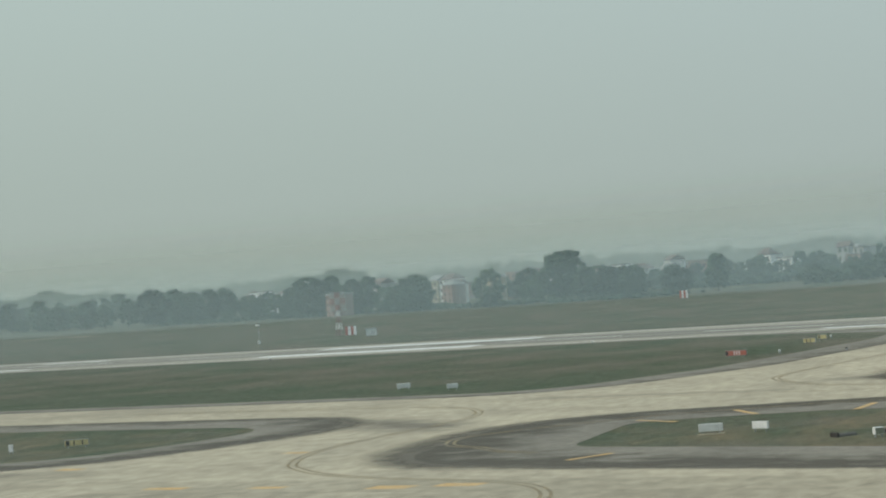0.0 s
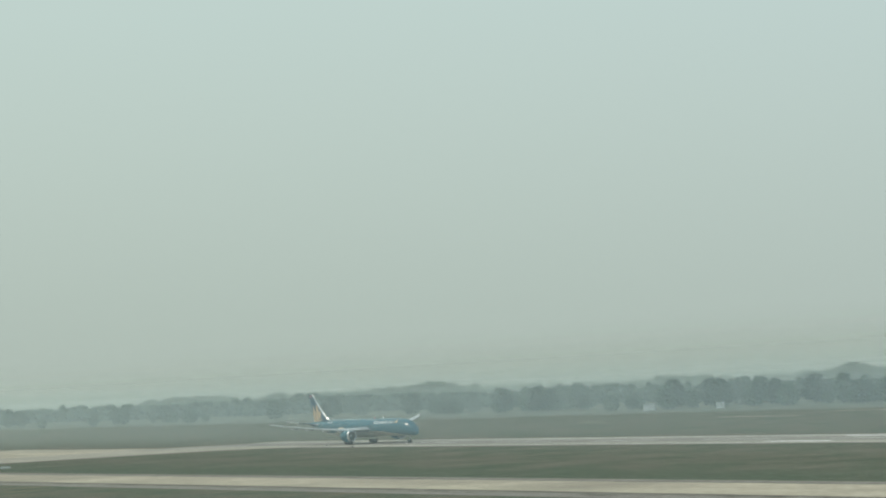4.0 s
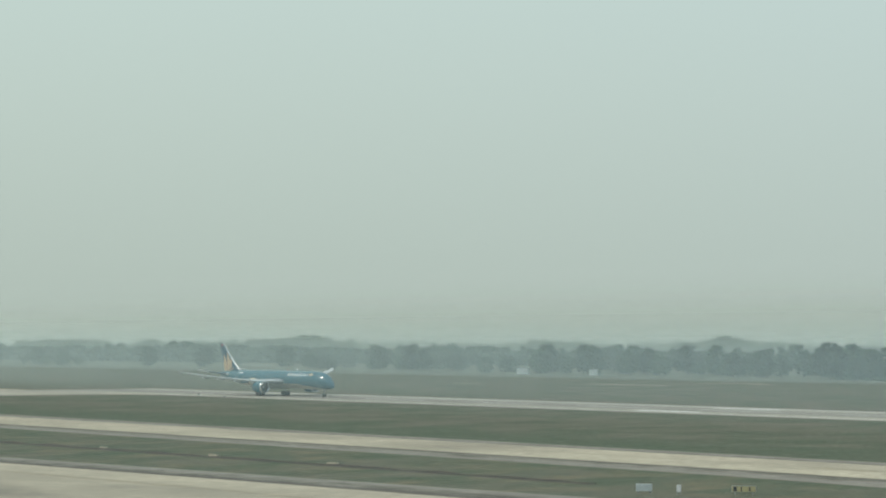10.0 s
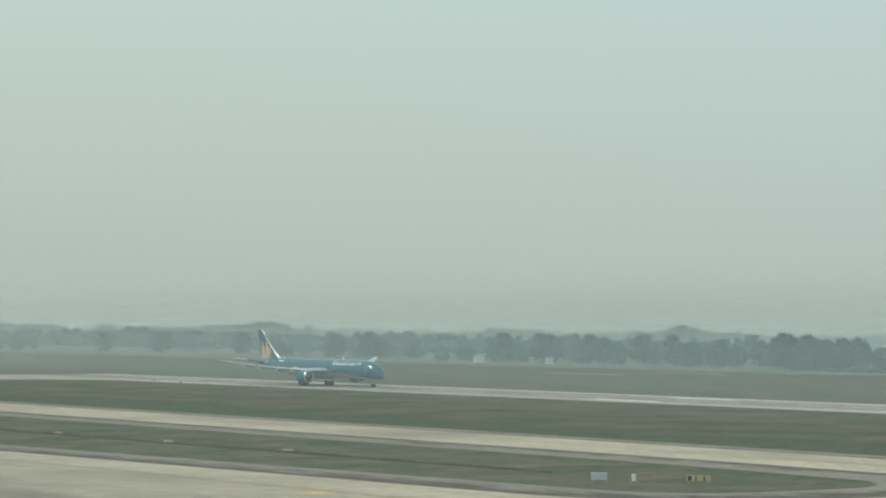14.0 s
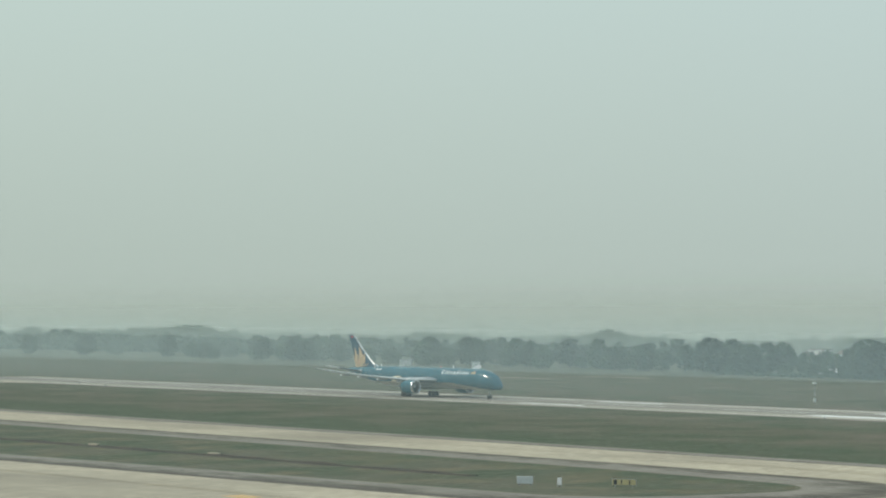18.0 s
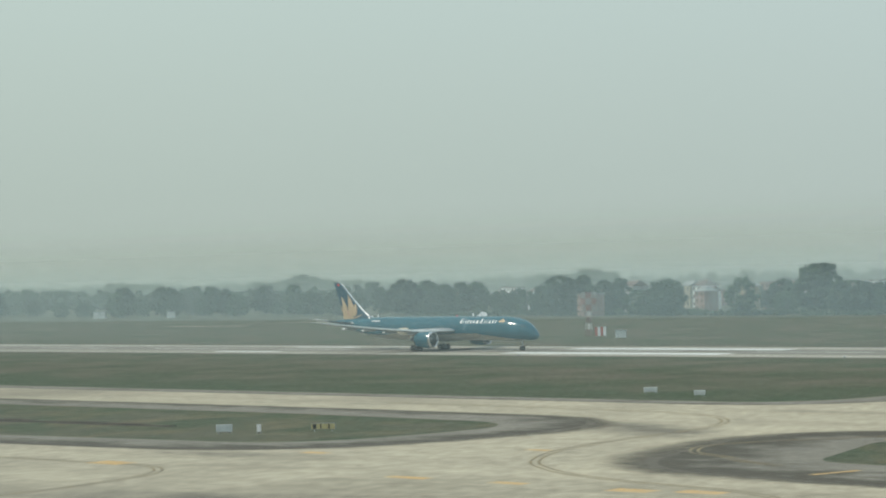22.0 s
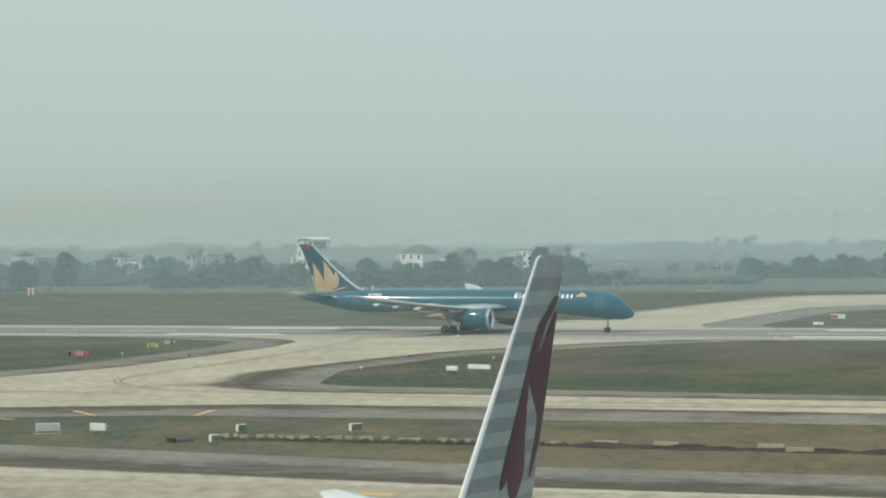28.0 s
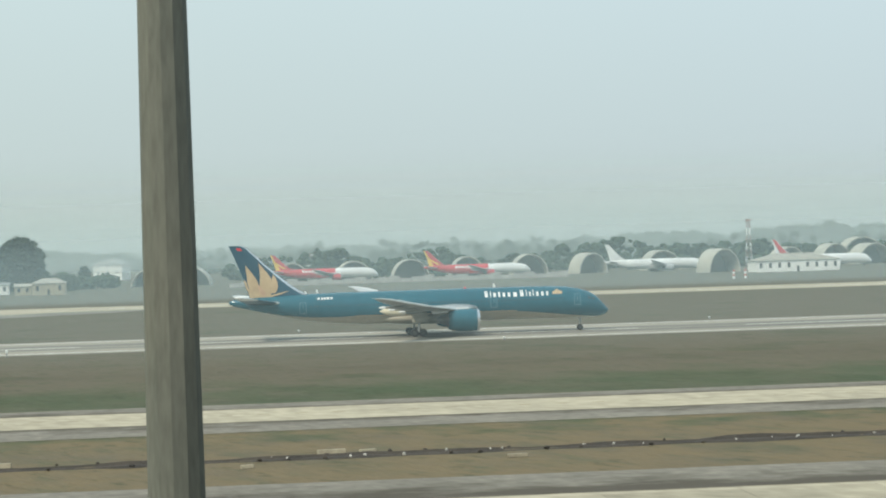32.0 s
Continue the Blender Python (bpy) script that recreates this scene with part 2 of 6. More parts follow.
oil_spots(CONCRETE, (0.105, 0.095, 0.08), ((-198, 130, 34, 12, -8, 0.85), (-215, 121, 42, 8, 0, 0.8), (-138, 129, 32, 10, -4, 1.0), (-118, 127, 22, 7, 0, 0.9), (-160, 82, 34, 8, 12, 0.5), (-275, 130, 36, 10, -6, 0.75), (-168, 215, 20, 8, -32, 0.95), (-141, 200, 12, 18, 0, 0.95), (-128, 175, 18, 6, -18, 0.9), (-134, 267, 8, 7, 0, 0.7), (-186, 166, 22, 6, 8, 0.7),
                                           (-120, 140, 34, 3, 3, 0.6), (-160, 250, 40, 4, 0, 0.5), (-60, 137, 40, 4, 0, 0.5), (-60, 247, 60, 2.4, 0, 0.5)))
ASPHALT = mat("grey_asphalt", (0.24, 0.228, 0.195), (0.19, 0.18, 0.155), 10, 0.95, fine=0.15, stretch=(0.8, 0.5, 1), spec=0.08, turn=15)
TAR = mat("dark_asphalt", (0.12, 0.115, 0.10), (0.085, 0.082, 0.075), 12, 0.9, fine=0.1, stretch=(0.4, 1, 1), spec=0.25)
RUNWAY = mat("runway_asphalt", (0.37, 0.338, 0.275), (0.31, 0.283, 0.23), 30, 0.95, fine=0.1, stretch=(0.2, 1, 1), spec=0.08)
layered(RUNWAY, (0.13, 0.125, 0.115), 3.5, 0.50, 0.80, (0.01, 1, 1), ((1, 408, 416, 0.16), (1, 432, 440, -0.16)))
WHITE_PAINT = mat("white_road_paint", (0.78, 0.78, 0.74), (0.66, 0.66, 0.62), 4, 0.6)
YELLOW_PAINT = mat("worn_yellow_paint", (0.58, 0.35, 0.11), (0.48, 0.34, 0.17), 3, 0.75, fine=0.3)
LINE_BROWN = mat("dirty_yellow_line", (0.26, 0.20, 0.10), (0.17, 0.14, 0.09), 3, 0.85)
BARK = mat("bark", (0.10, 0.085, 0.065), None, 0.6, 0.95, bump=0.5)
LEAF = mat("leaves", (0.034, 0.055, 0.030), (0.046, 0.067, 0.036), 5, 0.9, fine=0.1, spec=0.1)
LEAF_B = mat("dark_leaves", (0.027, 0.044, 0.027), (0.037, 0.054, 0.031), 5, 0.9, fine=0.1, spec=0.1)
for leaf in (LEAF, LEAF_B):
    ln_, ll_ = leaf.node_tree.nodes, leaf.node_tree.links
    socket = ln_["Principled BSDF"].inputs["Base Color"]
    own, span, tone = ln_.new("ShaderNodeObjectInfo"), ln_.new("ShaderNodeMapRange"), ln_.new("ShaderNodeMix")
    span.inputs[3].default_value, span.inputs[4].default_value = 0.6, 1.6
    tone.data_type, tone.blend_type = "RGBA", "MULTIPLY"
    tone.inputs[0].default_value = 1.0
    ll_.new(own.outputs["Random"], span.inputs[0])
    ll_.new(socket.links[0].from_socket, tone.inputs[6])
    ll_.new(span.outputs[0], tone.inputs[7])
    ll_.new(tone.outputs[2], socket)
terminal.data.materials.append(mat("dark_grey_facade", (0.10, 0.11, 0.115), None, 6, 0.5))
SIGN_WHITE = mat("white_sign_board", (0.84, 0.84, 0.82), None, 1, 0.5)
SIGN_RED = mat("red_sign_board", (0.46, 0.15, 0.11), None, 1, 0.5)
SIGN_YELLOW = mat("yellow_sign_board", (0.54, 0.46, 0.22), None, 1, 0.5)
SIGN_BLACK = mat("black_sign_board", (0.03, 0.03, 0.03), None, 1, 0.5)
STEEL = mat("galvanised_steel", (0.42, 0.43, 0.43), None, 1, 0.45, 0.7)
MAST_GREY = mat("weathered_mast_steel", (0.178, 0.180, 0.148), (0.145, 0.151, 0.126), 0.6, 0.7, 0.0, fine=0.1, stretch=(1, 1, 0.2), spec=0.15)
RUBBER = mat("tyre_rubber", (0.022, 0.022, 0.022), None, 1, 0.85, space="object")


def worn_shoulder(name, grey, dark):
    """Asphalt that turns from grey to stained dark towards the pavement, along a ragged line kept in the mesh's 'wear' layer."""
    m = mat(name, grey, tuple(c * 0.82 for c in grey), 8, 0.9, fine=0.2, stretch=(0.8, 0.5, 1), spec=0.08, turn=20)
    n, l = m.node_tree.nodes, m.node_tree.links
    b = n["Principled BSDF"]
    old = b.inputs["Base Color"].links[0].from_socket
    wear, pos, mp, tex = n.new("ShaderNodeAttribute"), n.new("ShaderNodeNewGeometry"), n.new("ShaderNodeMapping"), n.new("ShaderNodeTexNoise")
    wear.attribute_name = "wear"
    mp.inputs["Scale"].default_value = (0.55, 0.8, 1)
    l.new(pos.outputs["Position"], mp.inputs[0])
    l.new(mp.outputs[0], tex.inputs[0])
    tex.inputs["Scale"].default_value, tex.inputs["Detail"].default_value, tex.inputs["Roughness"].default_value = 0.25, 6.0, 0.65
    add, cut, mix = n.new("ShaderNodeMath"), n.new("ShaderNodeMapRange"), n.new("ShaderNodeMix")
    add.operation = "ADD"
    l.new(wear.outputs["Fac"], add.inputs[0])
    wide = n.new("ShaderNodeMapRange")
    for i, v in ((1, 0.25), (2, 0.75), (3, 0.0), (4, 1.0)):
        wide.inputs[i].default_value = v
    l.new(tex.outputs[0], wide.inputs[0])
    l.new(wide.outputs[0], add.inputs[1])
    cut.inputs[1].default_value, cut.inputs[2].default_value = 0.80, 1.25
    l.new(add.outputs[0], cut.inputs[0])
    mix.data_type = "RGBA"
    mix.inputs[7].default_value = (*dark, 1)
    l.new(cut.outputs[0], mix.inputs[0])
    l.new(old, mix.inputs[6])
    l.new(mix.outputs[2], b.inputs["Base Color"])
    return m


SHOULDER = worn_shoulder("stained_shoulder_asphalt", (0.232, 0.213, 0.178), (0.094, 0.083, 0.066))


def soft_stain(name, col):
    """Rubber and dirt that thins out over the pavement: lets it show through more and more as its 'wear' layer falls."""
    m = mat(name, col, tuple(c * 1.3 for c in col), 8, 0.9, fine=0.15, stretch=(0.35, 1, 1), spec=0.2)
    n, l = m.node_tree.nodes, m.node_tree.links
    b, out = n["Principled BSDF"], n["Material Output"]
    wear, pos, mp, tex = n.new("ShaderNodeAttribute"), n.new("ShaderNodeNewGeometry"), n.new("ShaderNodeMapping"), n.new("ShaderNodeTexNoise")
    wear.attribute_name = "wear"
    mp.inputs["Scale"].default_value = (0.6, 0.8, 1)
    l.new(pos.outputs["Position"], mp.inputs[0])
    l.new(mp.outputs[0], tex.inputs[0])
    tex.inputs["Scale"].default_value, tex.inputs["Detail"].default_value, tex.inputs["Roughness"].default_value = 0.3, 6.0, 0.65
    rng, mul, pick, clear, both = n.new("ShaderNodeMapRange"), n.new("ShaderNodeMath"), n.new("ShaderNodeMath"), n.new("ShaderNodeBsdfTransparent"), n.new("ShaderNodeMixShader")
    for i, v in ((1, 0.3), (2, 0.7), (3, 0.35), (4, 1.5)):
        rng.inputs[i].default_value = v
    l.new(tex.outputs[0], rng.inputs[0])
    mul.operation, pick.operation = "MULTIPLY", "POWER"
    pick.inputs[1].default_value = 1.5
    l.new(wear.outputs["Fac"], pick.inputs[0])
    l.new(pick.outputs[0], mul.inputs[0])
    l.new(rng.outputs[0], mul.inputs[1])
    mul.use_clamp = True
    l.new(mul.outputs[0], both.inputs[0])
    l.new(clear.outputs[0], both.inputs[1])
    l.new(b.outputs[0], both.inputs[2])
    l.new(both.outputs[0], out.inputs[0])
    return m


EDGE_STAIN = soft_stain("soft_rubber_stain", (0.105, 0.092, 0.072))

# ---- building helpers ----
def mesh_from(bm, name):
    me = bpy.data.meshes.new(name)
    bm.to_mesh(me)
    bm.free()
    return me


def part(name, bm, material, parent, label="", smooth=False):
    """Links a bmesh as one mesh object under a thing or a part."""
    me = mesh_from(bm, name)
    me.materials.append(material)
    if smooth:
        me.polygons.foreach_set("use_smooth", [True] * len(me.polygons))
    ob = new(name, me)
    ob.parent = parent
    if label:
        ob["label"] = label
    return ob


def solo(name, bm, material, label, category, group="", kind="", m=None, smooth=False):
    ob = part(name, bm, material, None, "", smooth)
    if m is not None:
        ob.matrix_basis = m
    return tagged(ob, label, category, group, kind)


def thing(name, label, category, group="", kind="", m=None):
    ob = new(name)
    ob.empty_display_size = 0.5
    if m is not None:
        ob.matrix_basis = m
    return tagged(ob, label, category, group, kind)


def box(x0, x1, y0, y1, z0, z1, bm=None, bevel=0.0):
    bm = bm or bmesh.new()
    g = bmesh.ops.create_cube(bm, size=1.0)
    for v in g["verts"]:
        v.co = Vector((x0 + (v.co.x + 0.5) * (x1 - x0), y0 + (v.co.y + 0.5) * (y1 - y0), z0 + (v.co.z + 0.5) * (z1 - z0)))
    if bevel:
        bmesh.ops.bevel(bm, geom=list({e for v in g["verts"] for e in v.link_edges}), offset=bevel, segments=2, affect="EDGES")
    return bm


def tube(p0, p1, r0, r1=None, seg=10, bm=None, cap=True):
    bm = bm or bmesh.new()
    r1 = r0 if r1 is None else r1
    p0, p1 = Vector(p0), Vector(p1)
    q = (p1 - p0).to_track_quat("Z", "Y").to_matrix()
    rings = []
    for p, r in ((p0, r0), (p1, r1)):
        rings.append([bm.verts.new(p + q @ Vector((r * math.cos(a), r * math.sin(a), 0))) for a in (i * math.tau / seg for i in range(seg))])
    for i in range(seg):
        j = (i + 1) % seg
        bm.faces.new((rings[0][i], rings[0][j], rings[1][j], rings[1][i]))
    if cap:
        bm.faces.new(rings[0][::-1])
        bm.faces.new(rings[1])
    return bm


def lathe(profile, axis="x", seg=20, bm=None):
    """A turned shape: rows of (place along the axis, radius)."""
    bm = bm or bmesh.new()
    rings = []
    for s, r in profile:
        ring = []
        for i in range(seg):
            a = i * math.tau / seg
            c, d = r * math.cos(a), r * math.sin(a)
            ring.append(bm.verts.new((s, c, d) if axis == "x" else (c, s, d) if axis == "y" else (c, d, s)))
        rings.append(ring)
    for a, b in zip(rings, rings[1:]):
        for i in range(seg):
            j = (i + 1) % seg
            bm.faces.new((a[i], a[j], b[j], b[i]))
    bmesh.ops.recalc_face_normals(bm, faces=bm.faces)
    return bm


def rounded(corners, steps=10):
    """An outline from corners (x, y, radius), each rounded by an arc, counter-clockwise."""
    pts, n = [], len(corners)
    for i in range(n):
        p = Vector(corners[i][:2])
        a, b = (Vector(corners[i - 1][:2]) - p).normalized(), (Vector(corners[(i + 1) % n][:2]) - p).normalized()
        r = corners[i][2]
        if r <= 0:
            pts.append(p)
            continue
        half = math.acos(max(-1, min(1, a.dot(b)))) / 2
        reach = r / math.tan(half)
        most = 0.47 * min((Vector(corners[i - 1][:2]) - p).length, (Vector(corners[(i + 1) % n][:2]) - p).length)
        if reach > most:
            reach, r = most, most * math.tan(half)
        s, e, c = p + a * reach, p + b * reach, p + (a + b).normalized() * (r / math.sin(half))
        a0, a1 = math.atan2(*(s - c).yx), math.atan2(*(e - c).yx)
        turn = (a1 - a0 + math.pi) % math.tau - math.pi
        pts += [c + r * Vector((math.cos(a0 + turn * k / steps), math.sin(a0 + turn * k / steps))) for k in range(steps + 1)]
    return pts


def grown(corners, d):
    """The same corners pushed outwards by d[i] beyond the edge that follows corner i."""
    n, out = len(corners), []
    if not isinstance(d, (list, tuple)):
        d = [d] * n
    lines = []
    for i in range(n):
        p, q = Vector(corners[i][:2]), Vector(corners[(i + 1) % n][:2])
        t = (q - p).normalized()
        o = Vector((t.y, -t.x)) * d[i]
        lines.append((p + o, t))
    for i in range(n):
        (p, t), (q, u) = lines[i - 1], lines[i]
        cross = t.x * u.y - t.y * u.x
        if abs(cross) < 0.3:
            mid = (d[i - 1] + d[i]) / 2
            side = (Vector((t.y, -t.x)) + Vector((u.y, -u.x))).normalized()
            out.append((*(Vector(corners[i][:2]) + side * mid), corners[i][2] + max(0, mid)))
            continue
        k = ((q - p).x * u.y - (q - p).y * u.x) / (t.x * u.y - t.y * u.x)
        out.append((*(p + t * k), corners[i][2] + max(0, (d[i - 1] + d[i]) / 2)))
    return out


def sheet(outlines, z, deep=0.02):
    """A flat slab from an outer outline and the outlines of its holes."""
    from mathutils.geometry import tessellate_polygon
    loops = [[Vector((p[0], p[1], 0)) for p in o] for o in outlines]
    flat = [p for o in loops for p in o]
    bm = bmesh.new()
    top = [bm.verts.new((p.x, p.y, z)) for p in flat]
    for a, b, c in tessellate_polygon(loops):
        try:
            bm.faces.new((top[a], top[b], top[c]))
        except ValueError:
            pass
    bmesh.ops.recalc_face_normals(bm, faces=bm.faces)
    for f in bm.faces:
        if f.normal.z < 0:
            f.normal_flip()
    if deep:
        base = 0
        for o in loops:
            low = [bm.verts.new((p.x, p.y, z - deep)) for p in o]
            for i in range(len(o)):
                j = (i + 1) % len(o)
                bm.faces.new((top[base + i], top[base + j], low[j], low[i]))
            base += len(o)
    return bm


def rect(x0, x1, y0, y1):
    return [(x0, y0), (x1, y0), (x1, y1), (x0, y1)]

# ---- ground, pavements, runways ----
bm = bmesh.new()
bmesh.ops.create_grid(bm, x_segments=24, y_segments=24, size=4400)
solo("ground", bm, GRASS, "flat airfield grass, patchy green and dry brown", "ground", kind="structure")

# grass islands between the pavements: corners (x, y, radius), counter-clockwise
LEFT_ISLAND = [(-560, 150, 8), (-380, 164, 60), (-250, 175, 60), (-189, 180.5, 14), (-185, 219, 13), (-230, 222.5, 30), (-560, 224, 8)]
BIG_ISLAND = [(-110, 183.5, 20), (-60, 176.5, 30), (320, 172, 2), (320, 226, 2), (20, 226, 60), (-60, 223.5, 60), (-116, 220, 14), (-135, 212, 5), (-126, 186, 6)]
MID_ISLAND = [(-702, 264, 20), (-182, 264, 14), (-175, 300, 40), (-180, 360, 20), (-185, 382, 12), (-215, 396, 30), (-240, 398.6, 30), (-702, 398.6, 30)]
RIGHT_ISLAND = [(-121, 268, 10), (-60, 263.5, 40), (320, 259, 2), (320, 398.6, 2), (-94, 398.6, 12), (-112, 378, 30), (-128, 345, 40), (-131, 300, 25)]


# each island with the width of its shoulder beyond every edge, and the share of that width at which the dark stain begins
ISLANDS = ((LEFT_ISLAND, (7, 9, 11, 10, 11, 9, 6), (0.5, 0.5, 0.5, 0.45, 0.7, 0.85, 0.9)), (BIG_ISLAND, (16, 12, 0.5, 9, 12, 16, 13, 15, 15), (0.55, 0.5, 0.9, 0.92, 0.85, 0.8, 0.5, 0.4, 0.45)),
           (MID_ISLAND, (6, 9, 9, 10, 9, 5, 0.3, 2), (0.9, 0.9, 0.9, 0.9, 0.9, 0.9, 0.9, 0.8)), (RIGHT_ISLAND, (11, 5, 0.5, 0.3, 10, 9, 8, 10), (0.75, 0.9, 0.9, 0.9, 0.9, 0.8, 0.7, 0.5)))


def shoulder_strip(corners, wide, share):
    """The shoulder round one island: a strip from the grass to the pavement that carries how worn it is."""
    rows = [[Vector((*p, 0.03 + 0.02 * k)) for p in rounded(grown(corners, [w * (0 if k == 0 else s if k == 1 else 1.06) - (0.6 if k == 0 else 0) for w, s in zip(wide, share)]))] for k in range(3)]
    bm = bmesh.new()
    lay = bm.verts.layers.float.new("wear")
    rings = []
    for k, row in enumerate(rows):
        ring = []
        for p in row:
            v = bm.verts.new(p)
            v[lay] = k * 0.5
            ring.append(v)
        rings.append(ring)
    n = len(rows[0])
    for a, b in zip(rings, rings[1:]):
        for i in range(n):
            j = (i + 1) % n
            bm.faces.new((a[i], b[i], b[j], a[j]))
    bmesh.ops.recalc_face_normals(bm, faces=bm.faces)
    for f in bm.faces:
        if f.normal.z < 0:
            f.normal_flip()
    return bm


FIELD = rect(-900, 330, -30, 399.5)
strips = [solo("taxiway_shoulder", shoulder_strip(*i), SHOULDER, "grey asphalt shoulder round the grass, stained dark along the taxiway", "pavement", "taxiway shoulders", "structure") for i in ISLANDS]
shoulder = strips[1]
apron = solo("apron", sheet([FIELD] + [rounded(grown(o, list(d))) for o, d, e in ISLANDS], 0.07), CONCRETE, "pale sunlit concrete apron and taxiways with stains", "pavement", kind="structure")
# rubber and dirt that spread from the shoulders over the concrete, widest round the islands' tips
for (o, d, e), tips in zip(ISLANDS, (((-176, 212, 4), (-185, 172, 1)), ((-146, 195, 5), (-130, 174, 2.5)), (), ((-136, 268, 3), (-137, 285, 1.5)))):
    edge = []
    for p in rounded(grown(o, [a - 0.3 for a in d])):
        if not edge or (p - edge[-1]).length > 0.2:
            edge.append(p)
    n = len(edge)
    bm = bmesh.new()
    lay = bm.verts.layers.float.new("wear")
    rings = []
    for k, w in enumerate((1.15, 0.6, 0.0)):
        ring = []
        for i, p in enumerate(edge):
            t = (edge[(i + 1) % n] - edge[i - 1]).normalized()
            reach = 1.2 + sum(r * math.exp(-((p - Vector((x, y))).length / 26) ** 2) for x, y, r in tips)
            v = bm.verts.new((*(p + Vector((t.y, -t.x)) * reach * k / 2), 0.0745))
            v[lay] = w
            ring.append(v)
        rings.append(ring)
    for p, q in zip(rings, rings[1:]):
        for i in range(n):
            j = (i + 1) % n
            bm.faces.new((p[i], q[i], q[j], p[j]))
    part("rubber_stain", bm, EDGE_STAIN, apron, "dark soft-edged rubber stain on the concrete")
runway = solo("runway", sheet([rect(-772, 800, 398.8, 449.2)], 0.09), RUNWAY, "worn grey runway with white markings", "runway", kind="structure")
far_run = solo("second_runway", sheet([rect(-130, 1000, 652, 692)], 0.04), CONCRETE, "pale second runway beyond the first", "runway", kind="structure")
link = sheet([rounded([(-160, 449, 0), (-118, 449, 0), (-124, 467, 15), (-126, 575, 30), (-102, 610, 30), (-30, 652, 40), (-30, 694, 0), (-150, 694, 26), (-157, 600, 60), (-157, 480, 20)])], 0.06)
solo("link_taxiway", link, CONCRETE, "pale taxiway that links the two runways", "pavement", kind="structure")
solo("link_shoulder", sheet([rounded([(-166, 449, 0), (-104, 449, 0), (-111, 465, 15), (-112, 545, 30), (-96, 580, 30), (-10, 640, 30), (-10, 694, 0), (-158, 694, 26), (-163, 480, 20)])], 0.03),
     ASPHALT, "grey shoulder of the linking taxiway", "pavement", kind="structure")
solo("entry_taxiway", sheet([rect(-770, -704, 240, 400)], 0.08), RUNWAY, "pale taxiway at the runway's end", "pavement", kind="structure")
track = thing("perimeter_track", "pale faded track along the field's far side, worn away in places", "track", kind="structure")
TRACK = ((-531, -512, 775, 6), (-200, -192, 744, 5), (-322, -316, 696, 4),
         (-735, -695, 690, 5), (-745, -696, 636, 5), (-796, -778, 605, 4))
for x0, x1, y, d in TRACK:
    part("track_piece", sheet([rounded([(x0, y, 0.6), (x1, y, 0.6), (x1 - 1, y + d, 0.6), (x0 + 1, y + d, 0.6)])], 0.04), CONCRETE, track)

CL = 424.0


def painted(name, x0, x1, y0, y1, parent, z, paint=WHITE_PAINT):
    return part(name, sheet([rect(x0, x1, y0, y1)], z, 0.0), paint, parent)


for y in (412.0, 436.0):
    painted("aiming_bar", -361, -299, y - 3.4, y + 3.4, runway, 0.10)
for x, n in ((-459, 1), (-215, 1), (-92, 1)):
    for y in (410, 438):
        painted("touchdown_bar", x, x + 24, y - 1.6, y + 1.6, runway, 0.10)
for i in range(26):
    painted("centre_dash", -700 + i * 50, -670 + i * 50, CL - 0.45, CL + 0.45, runway, 0.10)
for y in (403.5, 444.5):
    painted("edge_stripe", -690, 790, y - 0.45, y + 0.45, runway, 0.10)
painted("side_stripe", -60, 900, 668, 669, far_run, 0.05)


def ribbon(points, width, z, gap=0.0):
    """A painted line that runs smoothly through a few plan points; with a gap, two lines side by side."""
    p = [Vector(q) for q in points]
    p = [p[0] * 2 - p[1]] + p + [p[-1] * 2 - p[-2]]
    way = []
    for i in range(1, len(p) - 2):
        for k in range(10):
            t = k / 10
            a, b, c, d = p[i - 1:i + 3]
            way.append(0.5 * (2 * b + (c - a) * t + (2 * a - 5 * b + 4 * c - d) * t * t + (3 * b - a - 3 * c + d) * t ** 3))
    bm = bmesh.new()
    for off in ((-gap / 2, gap / 2) if gap else (0,)):
        last = None
        for i in range(len(way) - 1):
            n = (way[i + 1] - way[i]).normalized()
            n = Vector((-n.y, n.x))
            pair = [bm.verts.new((*(way[i] + n * (off + s * width / 2)), z)) for s in (-1, 1)]
            if last:
                bm.faces.new((last[0], pair[0], pair[1], last[1]))
            last = pair
    return bm


for pts in (((-84, 112), (-92, 127), (-96.1, 135), (-99.5, 143), (-103.1, 149.5), (-107.8, 154.6), (-113.2, 157.6), (-119.4, 159.4), (-127.3, 161), (-136.7, 164.4), (-143.7, 168.8), (-149.1, 173.8), (-154.6, 182.5), (-158, 191.5), (-160, 201), (-161.2, 211), (-163.2, 221), (-167, 229.5), (-173.7, 236.8), (-181.3, 240.4), (-193.4, 243), (-250, 246)),
            ((-90, 250), (-128, 254), (-137, 258), (-144, 264), (-149.5, 271), (-152, 279), (-153.6, 293), (-155, 314), (-157, 335), (-162, 365), (-176, 405), (-240, 422)),
            ((-300, 150), (-240, 152), (-190, 153), (-180.7, 152.2), (-177.1, 150.3), (-174.7, 148), (-172.5, 144.2), (-169.6, 135.1), (-168.4, 126), (-168, 114)),
            ((-40, 247), (-100, 236), (-130, 223), (-140.1, 211.7), (-144.6, 204), (-146, 197), (-142, 190), (-136.4, 187), (-131, 183), (-124, 180))):
    part("centre_line", ribbon(pts, 0.32, 0.082, 0.8), LINE_BROWN, apron, "dirty double guide line")
part("guide_line", ribbon(((-700, 246.5), (-400, 246.5), (-100, 246.5), (-62, 246.5)), 0.3, 0.08), LINE_BROWN, apron, "dirty guide line")
